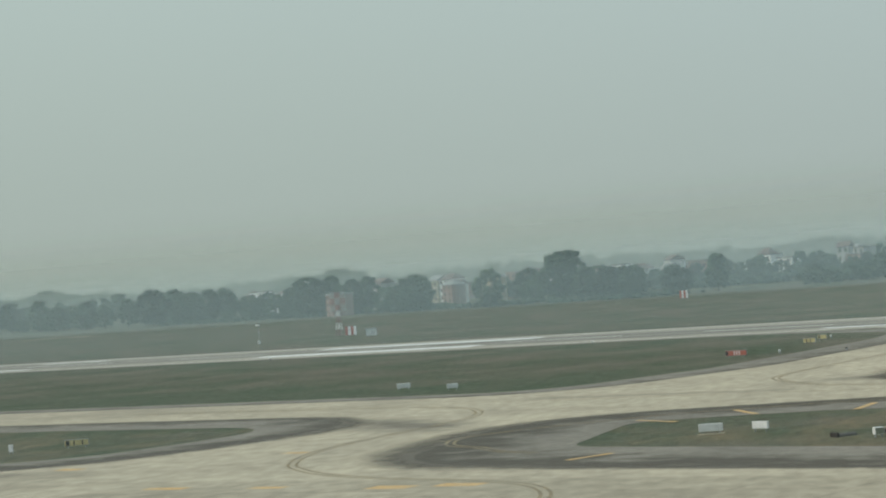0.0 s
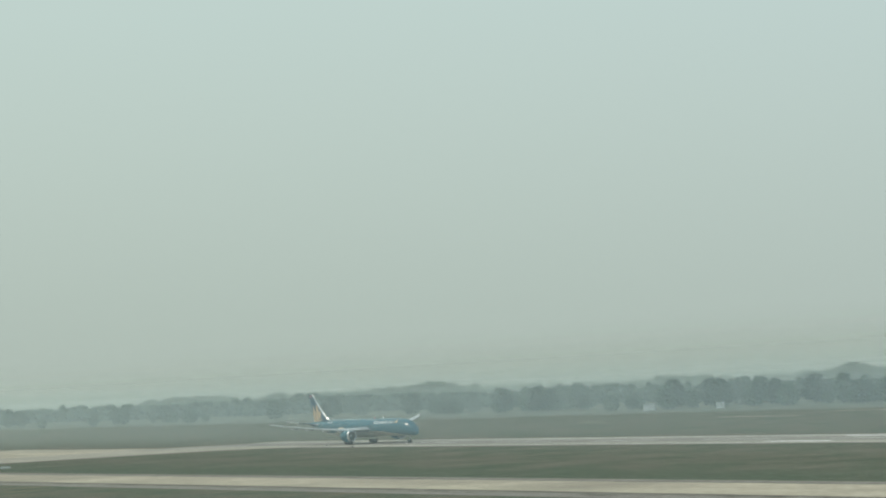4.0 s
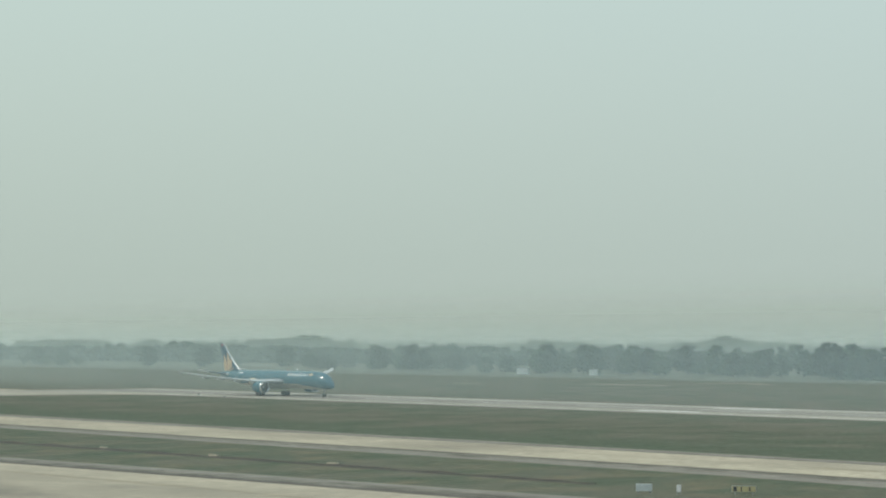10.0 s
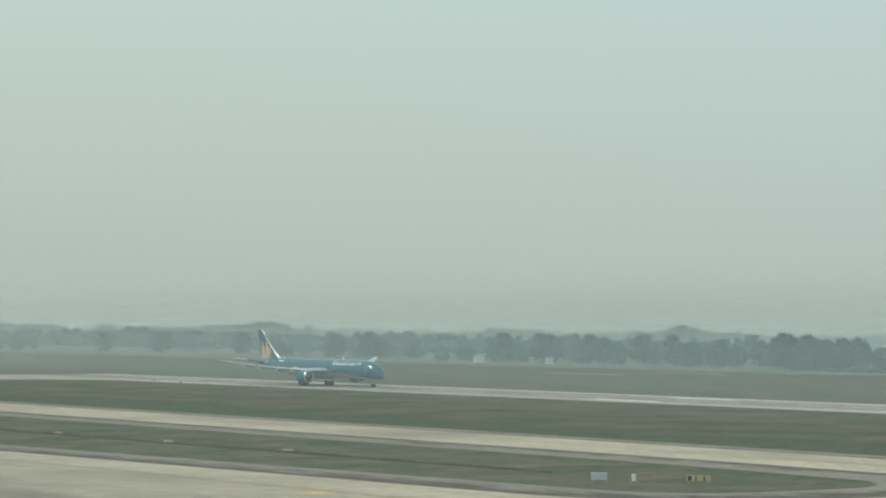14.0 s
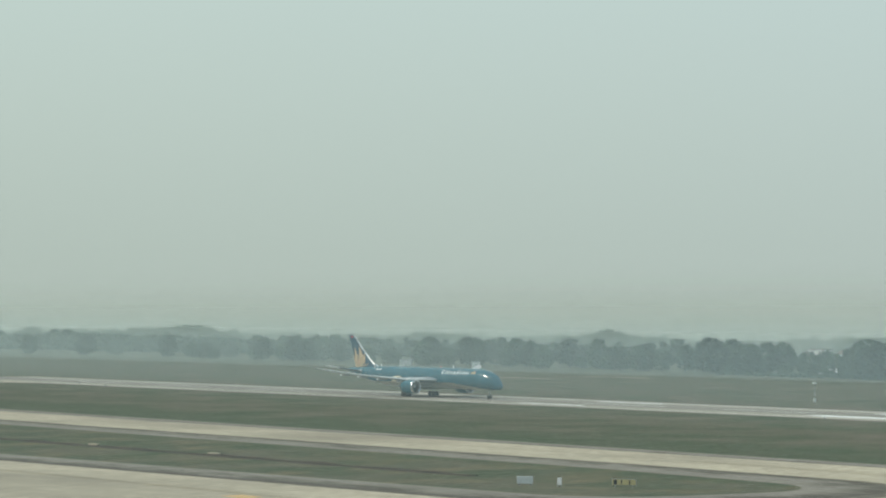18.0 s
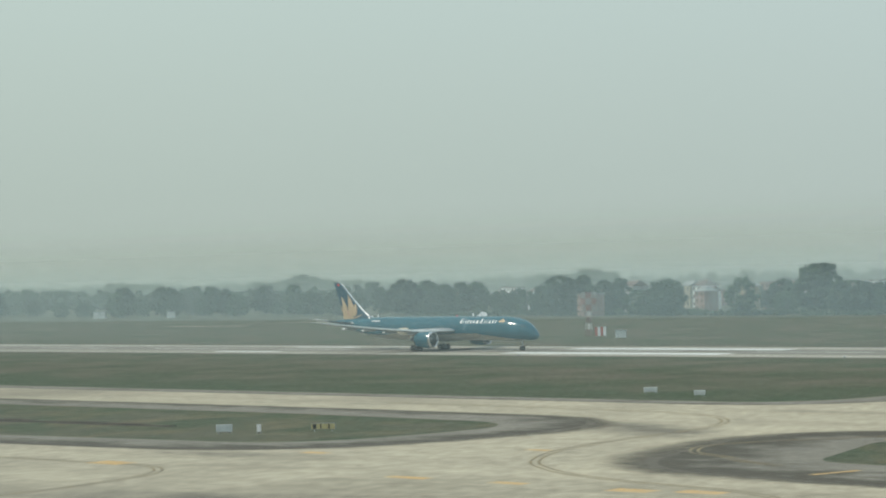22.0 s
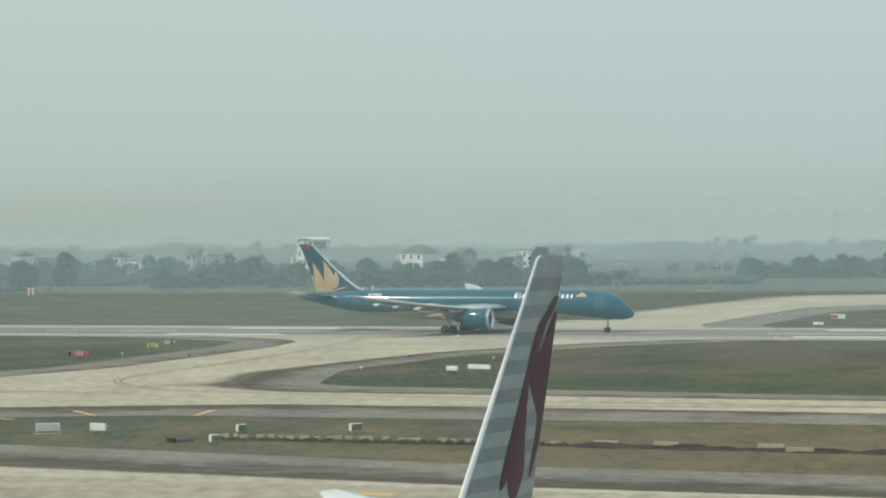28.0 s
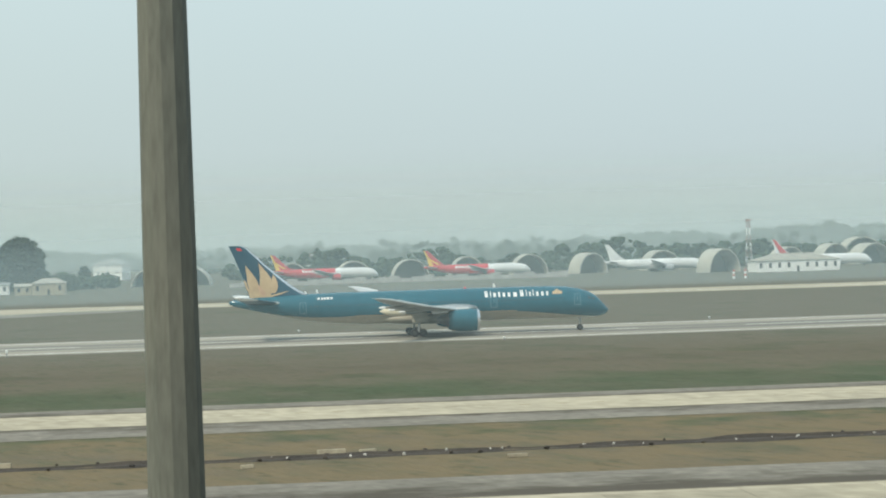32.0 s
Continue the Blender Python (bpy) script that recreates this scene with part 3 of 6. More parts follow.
for i in range(62):
    painted("guide_dash", -60 + i * 3.9, -58.7 + i * 3.9, 246.1, 246.6, apron, 0.08, LINE_BROWN)
for x, y in ((-101.7, 394.8), (-112, 389), (-90.8, 396.3)):
    painted("yellow_block", x - 1.2, x + 1.2, y - 0.8, y + 0.8, apron, 0.083, YELLOW_PAINT)
for x, y, w, d in ((-148, 155, 5, 1.6), (-136, 155, 4, 1.5), (-122, 154.5, 4.4, 2.4), (-116, 156, 4.4, 2.2), (4, 156, 5, 2), (-66, 155, 5, 2), (22, 156, 4, 1.6), (-210, 103, 5, 1.8), (-212.5, 149.5, 4, 3), (-188, 153.5, 5, 3), (-178, 172.5, 3.5, 1.6), (-158.5, 185.4, 3, 1.4)):
    painted("yellow_block", x - w / 2, x + w / 2, y - d / 2, y + d / 2, apron, 0.083, YELLOW_PAINT)
for (x0, y0), (x1, y1) in (((-128.1, 222.7), (-121.6, 216.2)), ((-111.9, 219.1), (-113.8, 227.8)), ((-134.5, 213.1), (-127.1, 209.7)), ((-117.3, 173.7), (-115.9, 180.0))):
    part("yellow_bar", ribbon(((x0, y0), ((x0 + x1) / 2, (y0 + y1) / 2), (x1, y1)), 0.75, 0.085), YELLOW_PAINT, shoulder, "faded yellow bar")
# service road on the apron: two edge lines with short dashes between
for y in (113, 104):
    part("road_line", ribbon(((-330, y - 3.5), (-250, y - 2.5), (-180, y), (-110, y + 0.5), (-60, y + 0.8)), 0.22, 0.08), WHITE_PAINT, apron, "thin white road line")
for i in range(44):
    painted("road_dash", -262 + i * 4.2, -260.6 + i * 4.2, 108.2, 108.5, apron, 0.08)


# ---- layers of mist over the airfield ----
# haze colour put into the sheets by hand: far paler, west yellower
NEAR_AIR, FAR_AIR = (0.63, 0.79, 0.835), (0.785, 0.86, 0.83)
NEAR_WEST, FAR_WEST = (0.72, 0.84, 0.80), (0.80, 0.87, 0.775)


def mist(*line, cover, tall, far=False, low=0.0, grow=None, foot=7.0):
    bm, last = bmesh.new(), None
    for x, y in line:
        pair = bm.verts.new((x, y, 0)), bm.verts.new((x, y, 600))
        if last:
            bm.faces.new((last[0], pair[0], pair[1], last[1]))
        last = pair
    m = haze_mat("mist", cover, tall, FAR_AIR if far else NEAR_AIR, low, FAR_WEST if far else NEAR_WEST, grow, foot)
    solo("mist_layer", bm, m, "thin pale sheet that stands in for mist over the airfield", "mist", "mist layers", "stuff")


# low ground mist, which ends about the height of the tree tops
mist((-1700, 320), (900, 320), cover=0.155, tall=25, low=13)
# this near sheet is an added veil that lifts the western dark tones
mist((-100, 20), (-18, 102), cover=0.135, tall=31, low=12, grow=(-20.0, -75.0))
mist((-2000, 384), (-160, 384), cover=0.20, tall=30, low=11, grow=(-170.0, -760.0))
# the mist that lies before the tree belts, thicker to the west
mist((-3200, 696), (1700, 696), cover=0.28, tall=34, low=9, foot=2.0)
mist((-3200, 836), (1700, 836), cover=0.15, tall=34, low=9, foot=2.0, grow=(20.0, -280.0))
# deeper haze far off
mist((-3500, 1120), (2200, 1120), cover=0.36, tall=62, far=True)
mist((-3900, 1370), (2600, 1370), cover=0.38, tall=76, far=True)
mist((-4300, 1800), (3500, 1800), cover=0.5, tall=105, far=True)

# ---- aircraft ----
TEAL = mat("teal_blue_paint", (0.014, 0.102, 0.142), (0.012, 0.093, 0.132), 9, 0.15, space="object", spec=0.42)
DEEP_BLUE = mat("deep_blue_fin_paint", (0.010, 0.062, 0.105), None, 6, 0.3, space="object")
POD_CREAM = mat("bright_cream_paint", (0.66, 0.58, 0.42), None, 5, 0.35, space="object")
CREAM = mat("cream_belly_paint", (0.38, 0.335, 0.25), None, 7, 0.35, space="object")
GOLD = mat("gold_paint", (0.56, 0.405, 0.235), None, 5, 0.35, space="object")
PEACH = mat("peach_gold_paint", (0.60, 0.38, 0.24), None, 5, 0.4, space="object")
WING_GREY = mat("light_grey_wing_paint", (0.46, 0.47, 0.47), (0.40, 0.41, 0.415), 4, 0.35, space="object")
# darker wing grey with the underside's shade put into it
WING_UNDERSHADE = mat("shaded_underside_wing_grey", (0.24, 0.228, 0.20), (0.21, 0.20, 0.175), 4, 0.35, space="object")
JET_WHITE = mat("white_aircraft_paint", (0.78, 0.78, 0.76), None, 5, 0.3, space="object")
WINDOW_TEAL = mat("dim_window_glass", (0.008, 0.05, 0.07), None, 2, 0.3, space="object")
SEAM_TEAL = mat("pale_teal_seam", (0.11, 0.24, 0.29), None, 2, 0.4, space="object")
JET_RED = mat("red_aircraft_paint", (0.56, 0.03, 0.04), None, 5, 0.3, space="object")
JET_YELLOW = mat("yellow_aircraft_paint", (0.80, 0.50, 0.05), None, 5, 0.3, space="object")
SILVER = mat("bright_aluminium", (0.75, 0.75, 0.75), None, 2, 0.25, 0.9, space="object")
GLASS_DARK = mat("dark_cockpit_glass", (0.02, 0.025, 0.03), None, 2, 0.08, space="object")
DARK_METAL = mat("dark_exhaust_metal", (0.10, 0.095, 0.09), None, 1, 0.4, 0.8, space="object")
GEAR_GREY = mat("gear_grey", (0.38, 0.38, 0.37), None, 1, 0.4, 0.3, space="object")
FIN_GREY = mat("pale_grey_fin_paint", (0.31, 0.345, 0.335), (0.275, 0.31, 0.30), 3, 0.35, space="object")
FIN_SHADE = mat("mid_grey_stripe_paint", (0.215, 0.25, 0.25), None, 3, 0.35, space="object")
MAROON = mat("maroon_paint", (0.064, 0.008, 0.030), None, 3, 0.35, space="object")

# stations along the body: metres behind the nose, half width, half height, height of the axis
BODY = ((0.0, 0.05, 0.05, 3.08), (0.12, 0.27, 0.29, 3.08), (0.3, 0.48, 0.52, 3.09), (0.6, 0.80, 0.82, 3.17), (1.1, 1.13, 1.2, 3.38), (1.6, 1.42, 1.55, 3.6), (2.6, 1.82, 2.05, 4.02), (3.65, 2.13, 2.37, 4.3),
        (5.2, 2.43, 2.66, 4.55), (7.7, 2.74, 2.9, 4.78), (11.0, 2.87, 2.98, 4.89), (18.0, 2.885, 3.0, 4.92), (30.0, 2.885, 3.0, 4.92), (44.0, 2.885, 2.98, 4.95), (49.0, 2.82, 2.86, 5.06),
        (54.0, 2.5, 2.5, 5.35), (58.5, 1.98, 1.98, 5.72), (62.5, 1.36, 1.42, 6.08), (65.8, 0.82, 0.9, 6.38), (67.6, 0.48, 0.55, 6.52), (68.3, 0.22, 0.25, 6.58))


def body_at(s):
    for a, b in zip(BODY, BODY[1:]):
        if s <= b[0]:
            k = (s - a[0]) / (b[0] - a[0])
            return [a[i] + (b[i] - a[i]) * k for i in (1, 2, 3)]
    return list(BODY[-1][1:])


def body_point(s, a, out=0.0):
    ry, rz, zc = body_at(s)
    return Vector((-s, (ry + out) * math.sin(a), zc - (rz + out) * math.cos(a)))


def belly_taper(s):
    """How much of its full width the belly's paint has at a station: it runs out to a point at both ends."""
    k = min((s - 1.6) / 15.0, (63.0 - s) / 17.0, 1.0)
    return max(0.0, k) ** 0.55


def body_skin(s0, s1, a0, a1, seg=28, taper=lambda s: 1.0):
    """The stretch of the body's skin between two stations and two angles (0 is the keel, pi the crown)."""
    bm, rows = bmesh.new(), []
    ss = sorted({s0, s1, *[b[0] for b in BODY if s0 < b[0] < s1], *[x for x in (1.6, 1.8, 2.1, 3.1, 4.4, 6.0, 63.0, *range(7, 67)) if s0 < x < s1]})
    for s in ss:
        b0, b1 = a0 * taper(s), math.tau + (a1 - math.tau) * taper(s) if a1 > math.pi else a1 * taper(s)
        rows.append([bm.verts.new(body_point(s, b0 + (b1 - b0) * i / seg)) for i in range(seg + 1)])
    for p, q in zip(rows, rows[1:]):
        for i in range(seg):
            bm.faces.new((p[i], p[i + 1], q[i + 1], q[i]))
    bmesh.ops.remove_doubles(bm, verts=bm.verts, dist=0.004)
    bmesh.ops.recalc_face_normals(bm, faces=bm.faces)
    return bm


def body_patch(s0, s1, z0, z1, side, out=0.03, bm=None, n=3, m=2):
    """A thin patch that lies on the body's side between two stations and two heights."""
    bm = bm or bmesh.new()
    g = []
    for i in range(n + 1):
        s = s0 + (s1 - s0) * i / n
        ry, rz, zc = body_at(s)
        col = []
        for j in range(m + 1):
            a = math.acos(max(-1, min(1, (zc - (z0 + (z1 - z0) * j / m)) / rz)))
            col.append(bm.verts.new(body_point(s, a if side > 0 else -a, out)))
        g.append(col)
    for i in range(n):
        for j in range(m):
            bm.faces.new((g[i][j], g[i + 1][j], g[i + 1][j + 1], g[i][j + 1]))
    return bm


FOIL = ((0.0, 0.0), (0.03, 0.028), (0.12, 0.052), (0.32, 0.064), (0.6, 0.046), (0.85, 0.018), (1.0, 0.002), (0.85, -0.008), (0.6, -0.026), (0.32, -0.048), (0.12, -0.042), (0.03, -0.024))


def loft(rings, cap=True):
    bm = bmesh.new()
    vs = [[bm.verts.new(p) for p in r] for r in rings]
    n = len(rings[0])
    for a, b in zip(vs, vs[1:]):
        for i in range(n):
            j = (i + 1) % n
            bm.faces.new((a[i], a[j], b[j], b[i]))
    if cap:
        bm.faces.new(vs[0][::-1])
        bm.faces.new(vs[-1])
    bmesh.ops.recalc_face_normals(bm, faces=bm.faces)
    return bm


def wing_loft(stations, side, u0=0.0, u1=1.0):
    """Rows of (out along y, leading edge x, chord, height, thickness factor)."""
    return loft([[Vector((x - (u0 + u * (u1 - u0)) * c, side * y, z + w * c * t)) for u, w in FOIL] for y, x, c, z, t in stations])


WING = ((1.8, -23.6, 13.2, 4.42, 0.95), (6.0, -26.4, 10.4, 4.45, 0.95), (10.2, -29.0, 8.2, 4.5, 0.95), (18.0, -34.2, 5.7, 5.45, 0.85), (25.0, -38.9, 3.9, 6.6, 0.8),
        (28.0, -41.3, 2.7, 7.2, 0.7), (29.5, -43.2, 1.4, 7.55, 0.6), (30.1, -44.8, 0.4, 7.7, 0.5))
STAB = ((0.6, -58.6, 6.4, 6.15, 0.9), (4.5, -61.5, 4.6, 6.55, 0.8), (8.6, -64.4, 2.9, 7.0, 0.75), (9.8, -66.0, 1.6, 7.15, 0.6))
FIN = ((7.2, -53.5, 11.1), (8.4, -55.6, 9.3), (9.5, -57.2, 8.1), (11.0, -59.0, 6.7), (13.2, -61.5, 5.0), (15.0, -63.3, 3.9), (16.6, -65.0, 2.9), (17.0, -65.7, 2.4))


LONG_FIN = ((7.2, -55.8, 7.5), (8.6, -57.0, 6.85), (13.0, -60.82, 4.75), (17.0, -64.3, 2.8), (17.3, -64.55, 2.65), (17.42, -64.8, 2.35))
fin_now = [FIN]


def fin_at(z):
    """The leading edge's place and the chord of the fin that is being built, at one height."""
    FIN = fin_now[0]
    for a, b in zip(FIN, FIN[1:]):
        if z <= b[0]:
            k = (z - a[0]) / (b[0] - a[0])
            return a[1] + (b[1] - a[1]) * k, a[2] + (b[2] - a[2]) * k
    return FIN[-1][1:]


def fin_half(u, c):
    return 0.05 * c * math.sin(math.pi * min(1, max(0, u)) ** 0.62)


def fin_piece(u0, u1, z0=7.2, z1=17.0, fat=0.0):
    """The part of the fin between two shares of the chord."""
    us = [u0 + (u1 - u0) * i / 8 for i in range(9)]
    zs = sorted({z0, z1, *[f[0] for f in fin_now[0] if z0 < f[0] < z1]})
    rings = []
    for z in zs:
        x, c = fin_at(z)
        rings.append([Vector((x - u * c, fin_half(u, c) + fat, z)) for u in us] + [Vector((x - u * c, -fin_half(u, c) - fat, z)) for u in us[::-1]])
    return loft(rings)


def fin_shape(outline, side, out=0.04):
    """A flat painted shape on the fin from (share of the chord, height) points round it."""
    bm = bmesh.new()
    vs = []
    for u, z in outline:
        x, c = fin_at(z)
        vs.append(bm.verts.new((x - u * c, side * (fin_half(u, c) + out), z)))
    mid = sum((v.co for v in vs), Vector()) / len(vs)
    x, c = fin_at(mid.z)
    mid.y = side * (fin_half((x - mid.x) / c, c) + out)
    m = bm.verts.new(mid)
    for i in range(len(vs)):
        bm.faces.new((vs[i], vs[(i + 1) % len(vs)], m))
    return bm


def petal(foot, tip, wide, n=7):
    """A pointed petal in (share of chord, height), bulging past its middle."""
    f, t = Vector(foot), Vector(tip)
    out, back = [], []
    for i in range(n + 1):
        k = i / n
        w = wide * math.sin(math.pi * k ** 0.75) ** 0.8 if 0 < k < 1 else 0
        p = f + (t - f) * k
        out.append((p.x + w, p.y))
        back.append((p.x - w, p.y))
    return out + back[-2:0:-1]


def wheel(parent, name, x, y, z, r, w):
    tyre = part(name, lathe(((y - w / 2, r * 0.62), (y - w / 2, r * 0.9), (y - w * 0.3, r), (y + w * 0.3, r), (y + w / 2, r * 0.9), (y + w / 2, r * 0.62)), "y", 18), RUBBER, parent, "black rubber tyre")
    tyre.data.transform(Matrix.Translation((x, 0, z)))
    hub = lathe(((y - w * 0.42, 0.02), (y - w * 0.45, r * 0.6), (y + w * 0.45, r * 0.6), (y + w * 0.42, 0.02)), "y", 14)
    h = part("rim", hub, DARK_METAL, tyre, "grey metal rim")
    h.data.transform(Matrix.Translation((x, 0, z)))
    return tyre


def engine(top, side, cowl, pylon, y=9.75, x=-24.7, z=2.6):
    """One engine: cowling, polished lip, fan, exhaust and its pylon."""
    c = part("engine_cowling", lathe(((x - 0.15, 1.62), (x - 0.5, 1.80), (x - 1.6, 1.90), (x - 3.6, 1.86), (x - 4.8, 1.68), (x - 5.5, 1.48), (x - 5.5, 1.38), (x - 4.8, 1.40)), "x", 26), cowl, top, smooth=True)
    lip = part("inlet_lip", lathe(((x - 0.55, 1.42), (x - 0.1, 1.50), (x, 1.58), (x - 0.02, 1.68), (x - 0.18, 1.76), (x - 0.5, 1.815)), "x", 26), SILVER, c, "polished metal inlet lip", smooth=True)
    inner = part("inlet_duct", lathe(((x - 0.4, 1.45), (x - 1.2, 1.42)), "x", 26), DARK_METAL, c, "dark inlet duct")
    fan = bmesh.new()
    for i in range(18):
        a, b = i * math.tau / 18, (i + 0.75) * math.tau / 18
        fan.faces.new([fan.verts.new(p) for p in ((x - 1.15, 0.4 * math.cos(a), 0.4 * math.sin(a)), (x - 1.0, 1.41 * math.cos(a), 1.41 * math.sin(a)),
                                                  (x - 1.2, 1.41 * math.cos(b), 1.41 * math.sin(b)), (x - 1.3, 0.4 * math.cos(b), 0.4 * math.sin(b)))])
    f = part("fan", fan, DARK_METAL, c, "dark fan blades")
    s = part("spinner", lathe(((x - 0.55, 0.02), (x - 0.8, 0.25), (x - 1.2, 0.42), (x - 1.45, 0.42)), "x", 16), GEAR_GREY, c, "grey spinner cone")
    core = part("exhaust_nozzle", lathe(((x - 5.0, 1.15), (x - 6.3, 0.95), (x - 7.1, 0.68), (x - 7.1, 0.5), (x - 7.9, 0.06)), "x", 20), DARK_METAL, c, "dark metal exhaust nozzle and cone", smooth=True)
    p = part("pylon", loft([[Vector((x - 1.2, -0.2, z + 1.75)), Vector((x - 1.2, 0.2, z + 1.75)), Vector((x - 8.2, 0.25, z + 1.0)), Vector((x - 8.2, -0.25, z + 1.0))],
                            [Vector((x - 2.4, -0.18, z + 2.15)), Vector((x - 2.4, 0.18, z + 2.15)), Vector((x - 8.6, 0.2, z + 1.9)), Vector((x - 8.6, -0.2, z + 1.9))]]), pylon, top)
    for o in (c, lip, inner, f, s, core):
        o.data.transform(Matrix.Translation((0, side * y, z)))
    p.data.transform(Matrix.Translation((0, side * y, 0)))
    # parts of the cowling share its space
    return c


def build_jet(name, label, group, skin, scale=(1, 1, 1), gear=True, detail=True):
    """An airliner with its nose at the origin, headed along +x, on the ground. skin names its paints."""
    top = thing(name, label, "airplane", group)
    keel = skin.get("keel", 0.345) * math.pi
    if "rear" in skin:
        cut = skin["cut"]
        part("front_fuselage", body_skin(0, cut, 0, math.tau, 40), skin["body"], top, skin.get("front_label", ""), True)
        part("rear_fuselage", body_skin(cut, 68.3, 0, math.tau, 40), skin["rear"], top, skin.get("rear_label", ""), True)
    else:
        part("fuselage", body_skin(0, 68.3, keel, math.tau - keel, 36, belly_taper), skin["body"], top, skin.get("body_label", ""), True)
        part("belly", body_skin(1.6, 63.0, -keel, keel, 14, belly_taper), skin["belly"], top, skin.get("belly_label", ""), True)
    fair = loft([[Vector((-x, ry * math.sin(a), 2.75 - rz * math.cos(a))) for a in (i * math.tau / 20 for i in range(20))] for x, ry, rz in
                 ((21.5, 0.3, 0.2), (23.5, 2.0, 0.75), (27.0, 2.9, 1.12), (33.0, 3.05, 1.2), (38.5, 2.7, 1.0), (41.5, 1.8, 0.6), (44.0, 0.3, 0.2))])
    part("wing_fairing", fair, skin["belly"], top, "", True)
    for side in (-1, 1):
        bend = skin.get("bend", (0.0, 0.0))[side > 0]
        rows = [(y, x, c, z + bend * (y / 30) ** 2, t) for y, x, c, z, t in WING]
        w = part("wing", wing_loft(rows, side), skin.get("wing", WING_GREY), top, "light grey swept wing", True)
        if "under" in skin:
            # faces that look down get the colour with the shade in it
            w.data.materials.append(skin["under"])
            for p in w.data.polygons:
                p.material_index = 1 if p.normal.z < 0 else 0
        edge = [(y, x + 0.10, 0.5, z, 6.0 * min(1.0, c / 3.0)) for y, x, c, z, t in rows]
        part("leading_edge", wing_loft(edge, side), JET_WHITE, w, "bright leading edge slat", True)
        for y in (5.2, 12.5, 17.5, 22.0):
            k = [a for a in WING if a[0] <= y][-1]
            x, z = k[1] - k[2] * 0.72 - (y - k[0]) * 0.45, k[3] + (y - k[0]) * 0.12 - 0.42
            g = skin.get("pod", 1.0) if y < 6 else 0.6 if "pod" in skin else 1.0
            if y < 6:
                x, z = x - 4.1 * (g - 1), z - 0.1 * (g - 1)
            pod = part("flap_fairing", lathe(((x + 1.9, 0.03), (x + 1.5, 0.3 * g), (x + 0.9, 0.46 * g), (x, 0.5 * g), (x - 1.4, 0.42 * g), (x - 2.6, 0.2 * g), (x - 3.2, 0.03)), "x", 14),
                       skin.get("flap", WING_GREY) if y < 6 else skin.get("under", WING_GREY), w)
            pod.data.transform(Matrix.Translation((0, side * y, z)))
            if y > 6 and "pod" in skin:
                # the glint at the fairing's end, made as a small white tip
                part("fairing_tip", lathe(((x - 2.1, 0.2), (x - 2.6, 0.24), (x - 3.1, 0.12), (x - 3.3, 0.02)), "x", 12), JET_WHITE, w, "white tip that paints the glint on a flap fairing").data.transform(Matrix.Translation((0, side * y, z)))
        tail = [(y, x, c, z + skin.get("lift", 0) + skin.get("rise", 0) * y / 9.8, t) for y, x, c, z, t in STAB]
        st = part("stabiliser", wing_loft(tail, side), skin.get("stab", skin.get("wing", WING_GREY)), top, "", True)
        if "stab_tip" in skin:
            k = 0.6
            mid = tuple(p + (q - p) * k for p, q in zip(tail[1], tail[2]))
            part("stabiliser_tip", wing_loft([(y, x + 0.015, c + 0.03, z, t * 1.04) for y, x, c, z, t in (mid, *tail[2:])], side), skin["stab_tip"], st, "bright white outer tailplane", True)
            root = [(y, x + 0.03, c * 0.22, z, t * 3.2) for y, x, c, z, t in (tail[0], tail[1])]
            root[1] = tuple(p + (q - p) * 0.45 for p, q in zip(*root))
            part("stabiliser_root_edge", wing_loft(root, side), skin["stab_tip"], st, "white leading edge at the root", True)
        engine(top, side, skin["cowl"], skin.get("pylon", WING_GREY))
    crown = fin_now[0][-1][0]
    fin = part("fin", fin_piece(skin.get("edge", 0.07) - 0.005, 0.70, z1=crown), skin["fin"], top, skin.get("fin_label", ""))
    part("fin_leading_edge", fin_piece(0.0, skin.get("edge", 0.08), z1=crown, fat=0.006), skin.get("fin_edge", SILVER), fin, "bright metal leading edge", True)
    part("rudder", fin_piece(0.705, 1.0, z1=crown), skin.get("rudder", skin["fin"]), top)
    if detail:
        for side in (-1, 1):
            win = bmesh.new()
            for i in range(78):
                s = 8.6 + i * 0.61
                if min(abs(s + 0.1 - d) for d in (5.99, 21.2, 37.8, 55.3)) > 0.9:
                    body_patch(s, s + 0.26, 5.3, 5.7, side, 0.012, win, 1, 1)
            part("cabin_windows", win, WINDOW_TEAL, top, "row of small dark cabin windows")["kind"] = "stuff"
            for s in (5.4, 20.6, 37.2, 54.7):
                d = bmesh.new()
                for a, b, c, e in ((s, s + 0.08, 4.3, 6.3), (s + 1.1, s + 1.18, 4.3, 6.3), (s, s + 1.18, 6.24, 6.32), (s, s + 1.18, 4.24, 4.32), (s + 0.5, s + 0.62, 5.2, 5.8)):
                    body_patch(a, b, c, e, side, 0.014, d, 1, 4)
                part("door_outline", d, SEAM_TEAL, top, "pale outline of a cabin door")
            g = bmesh.new()
            for s0, s1, z0, z1 in ((2.7, 3.3, 5.1, 5.5), (3.4, 4.0, 5.25, 5.75)):
                body_patch(s0, s1, z0, z1, side, 0.015, g, 2, 2)
            part("cockpit_window", g, WINDOW_TEAL, top, "dim cockpit window")
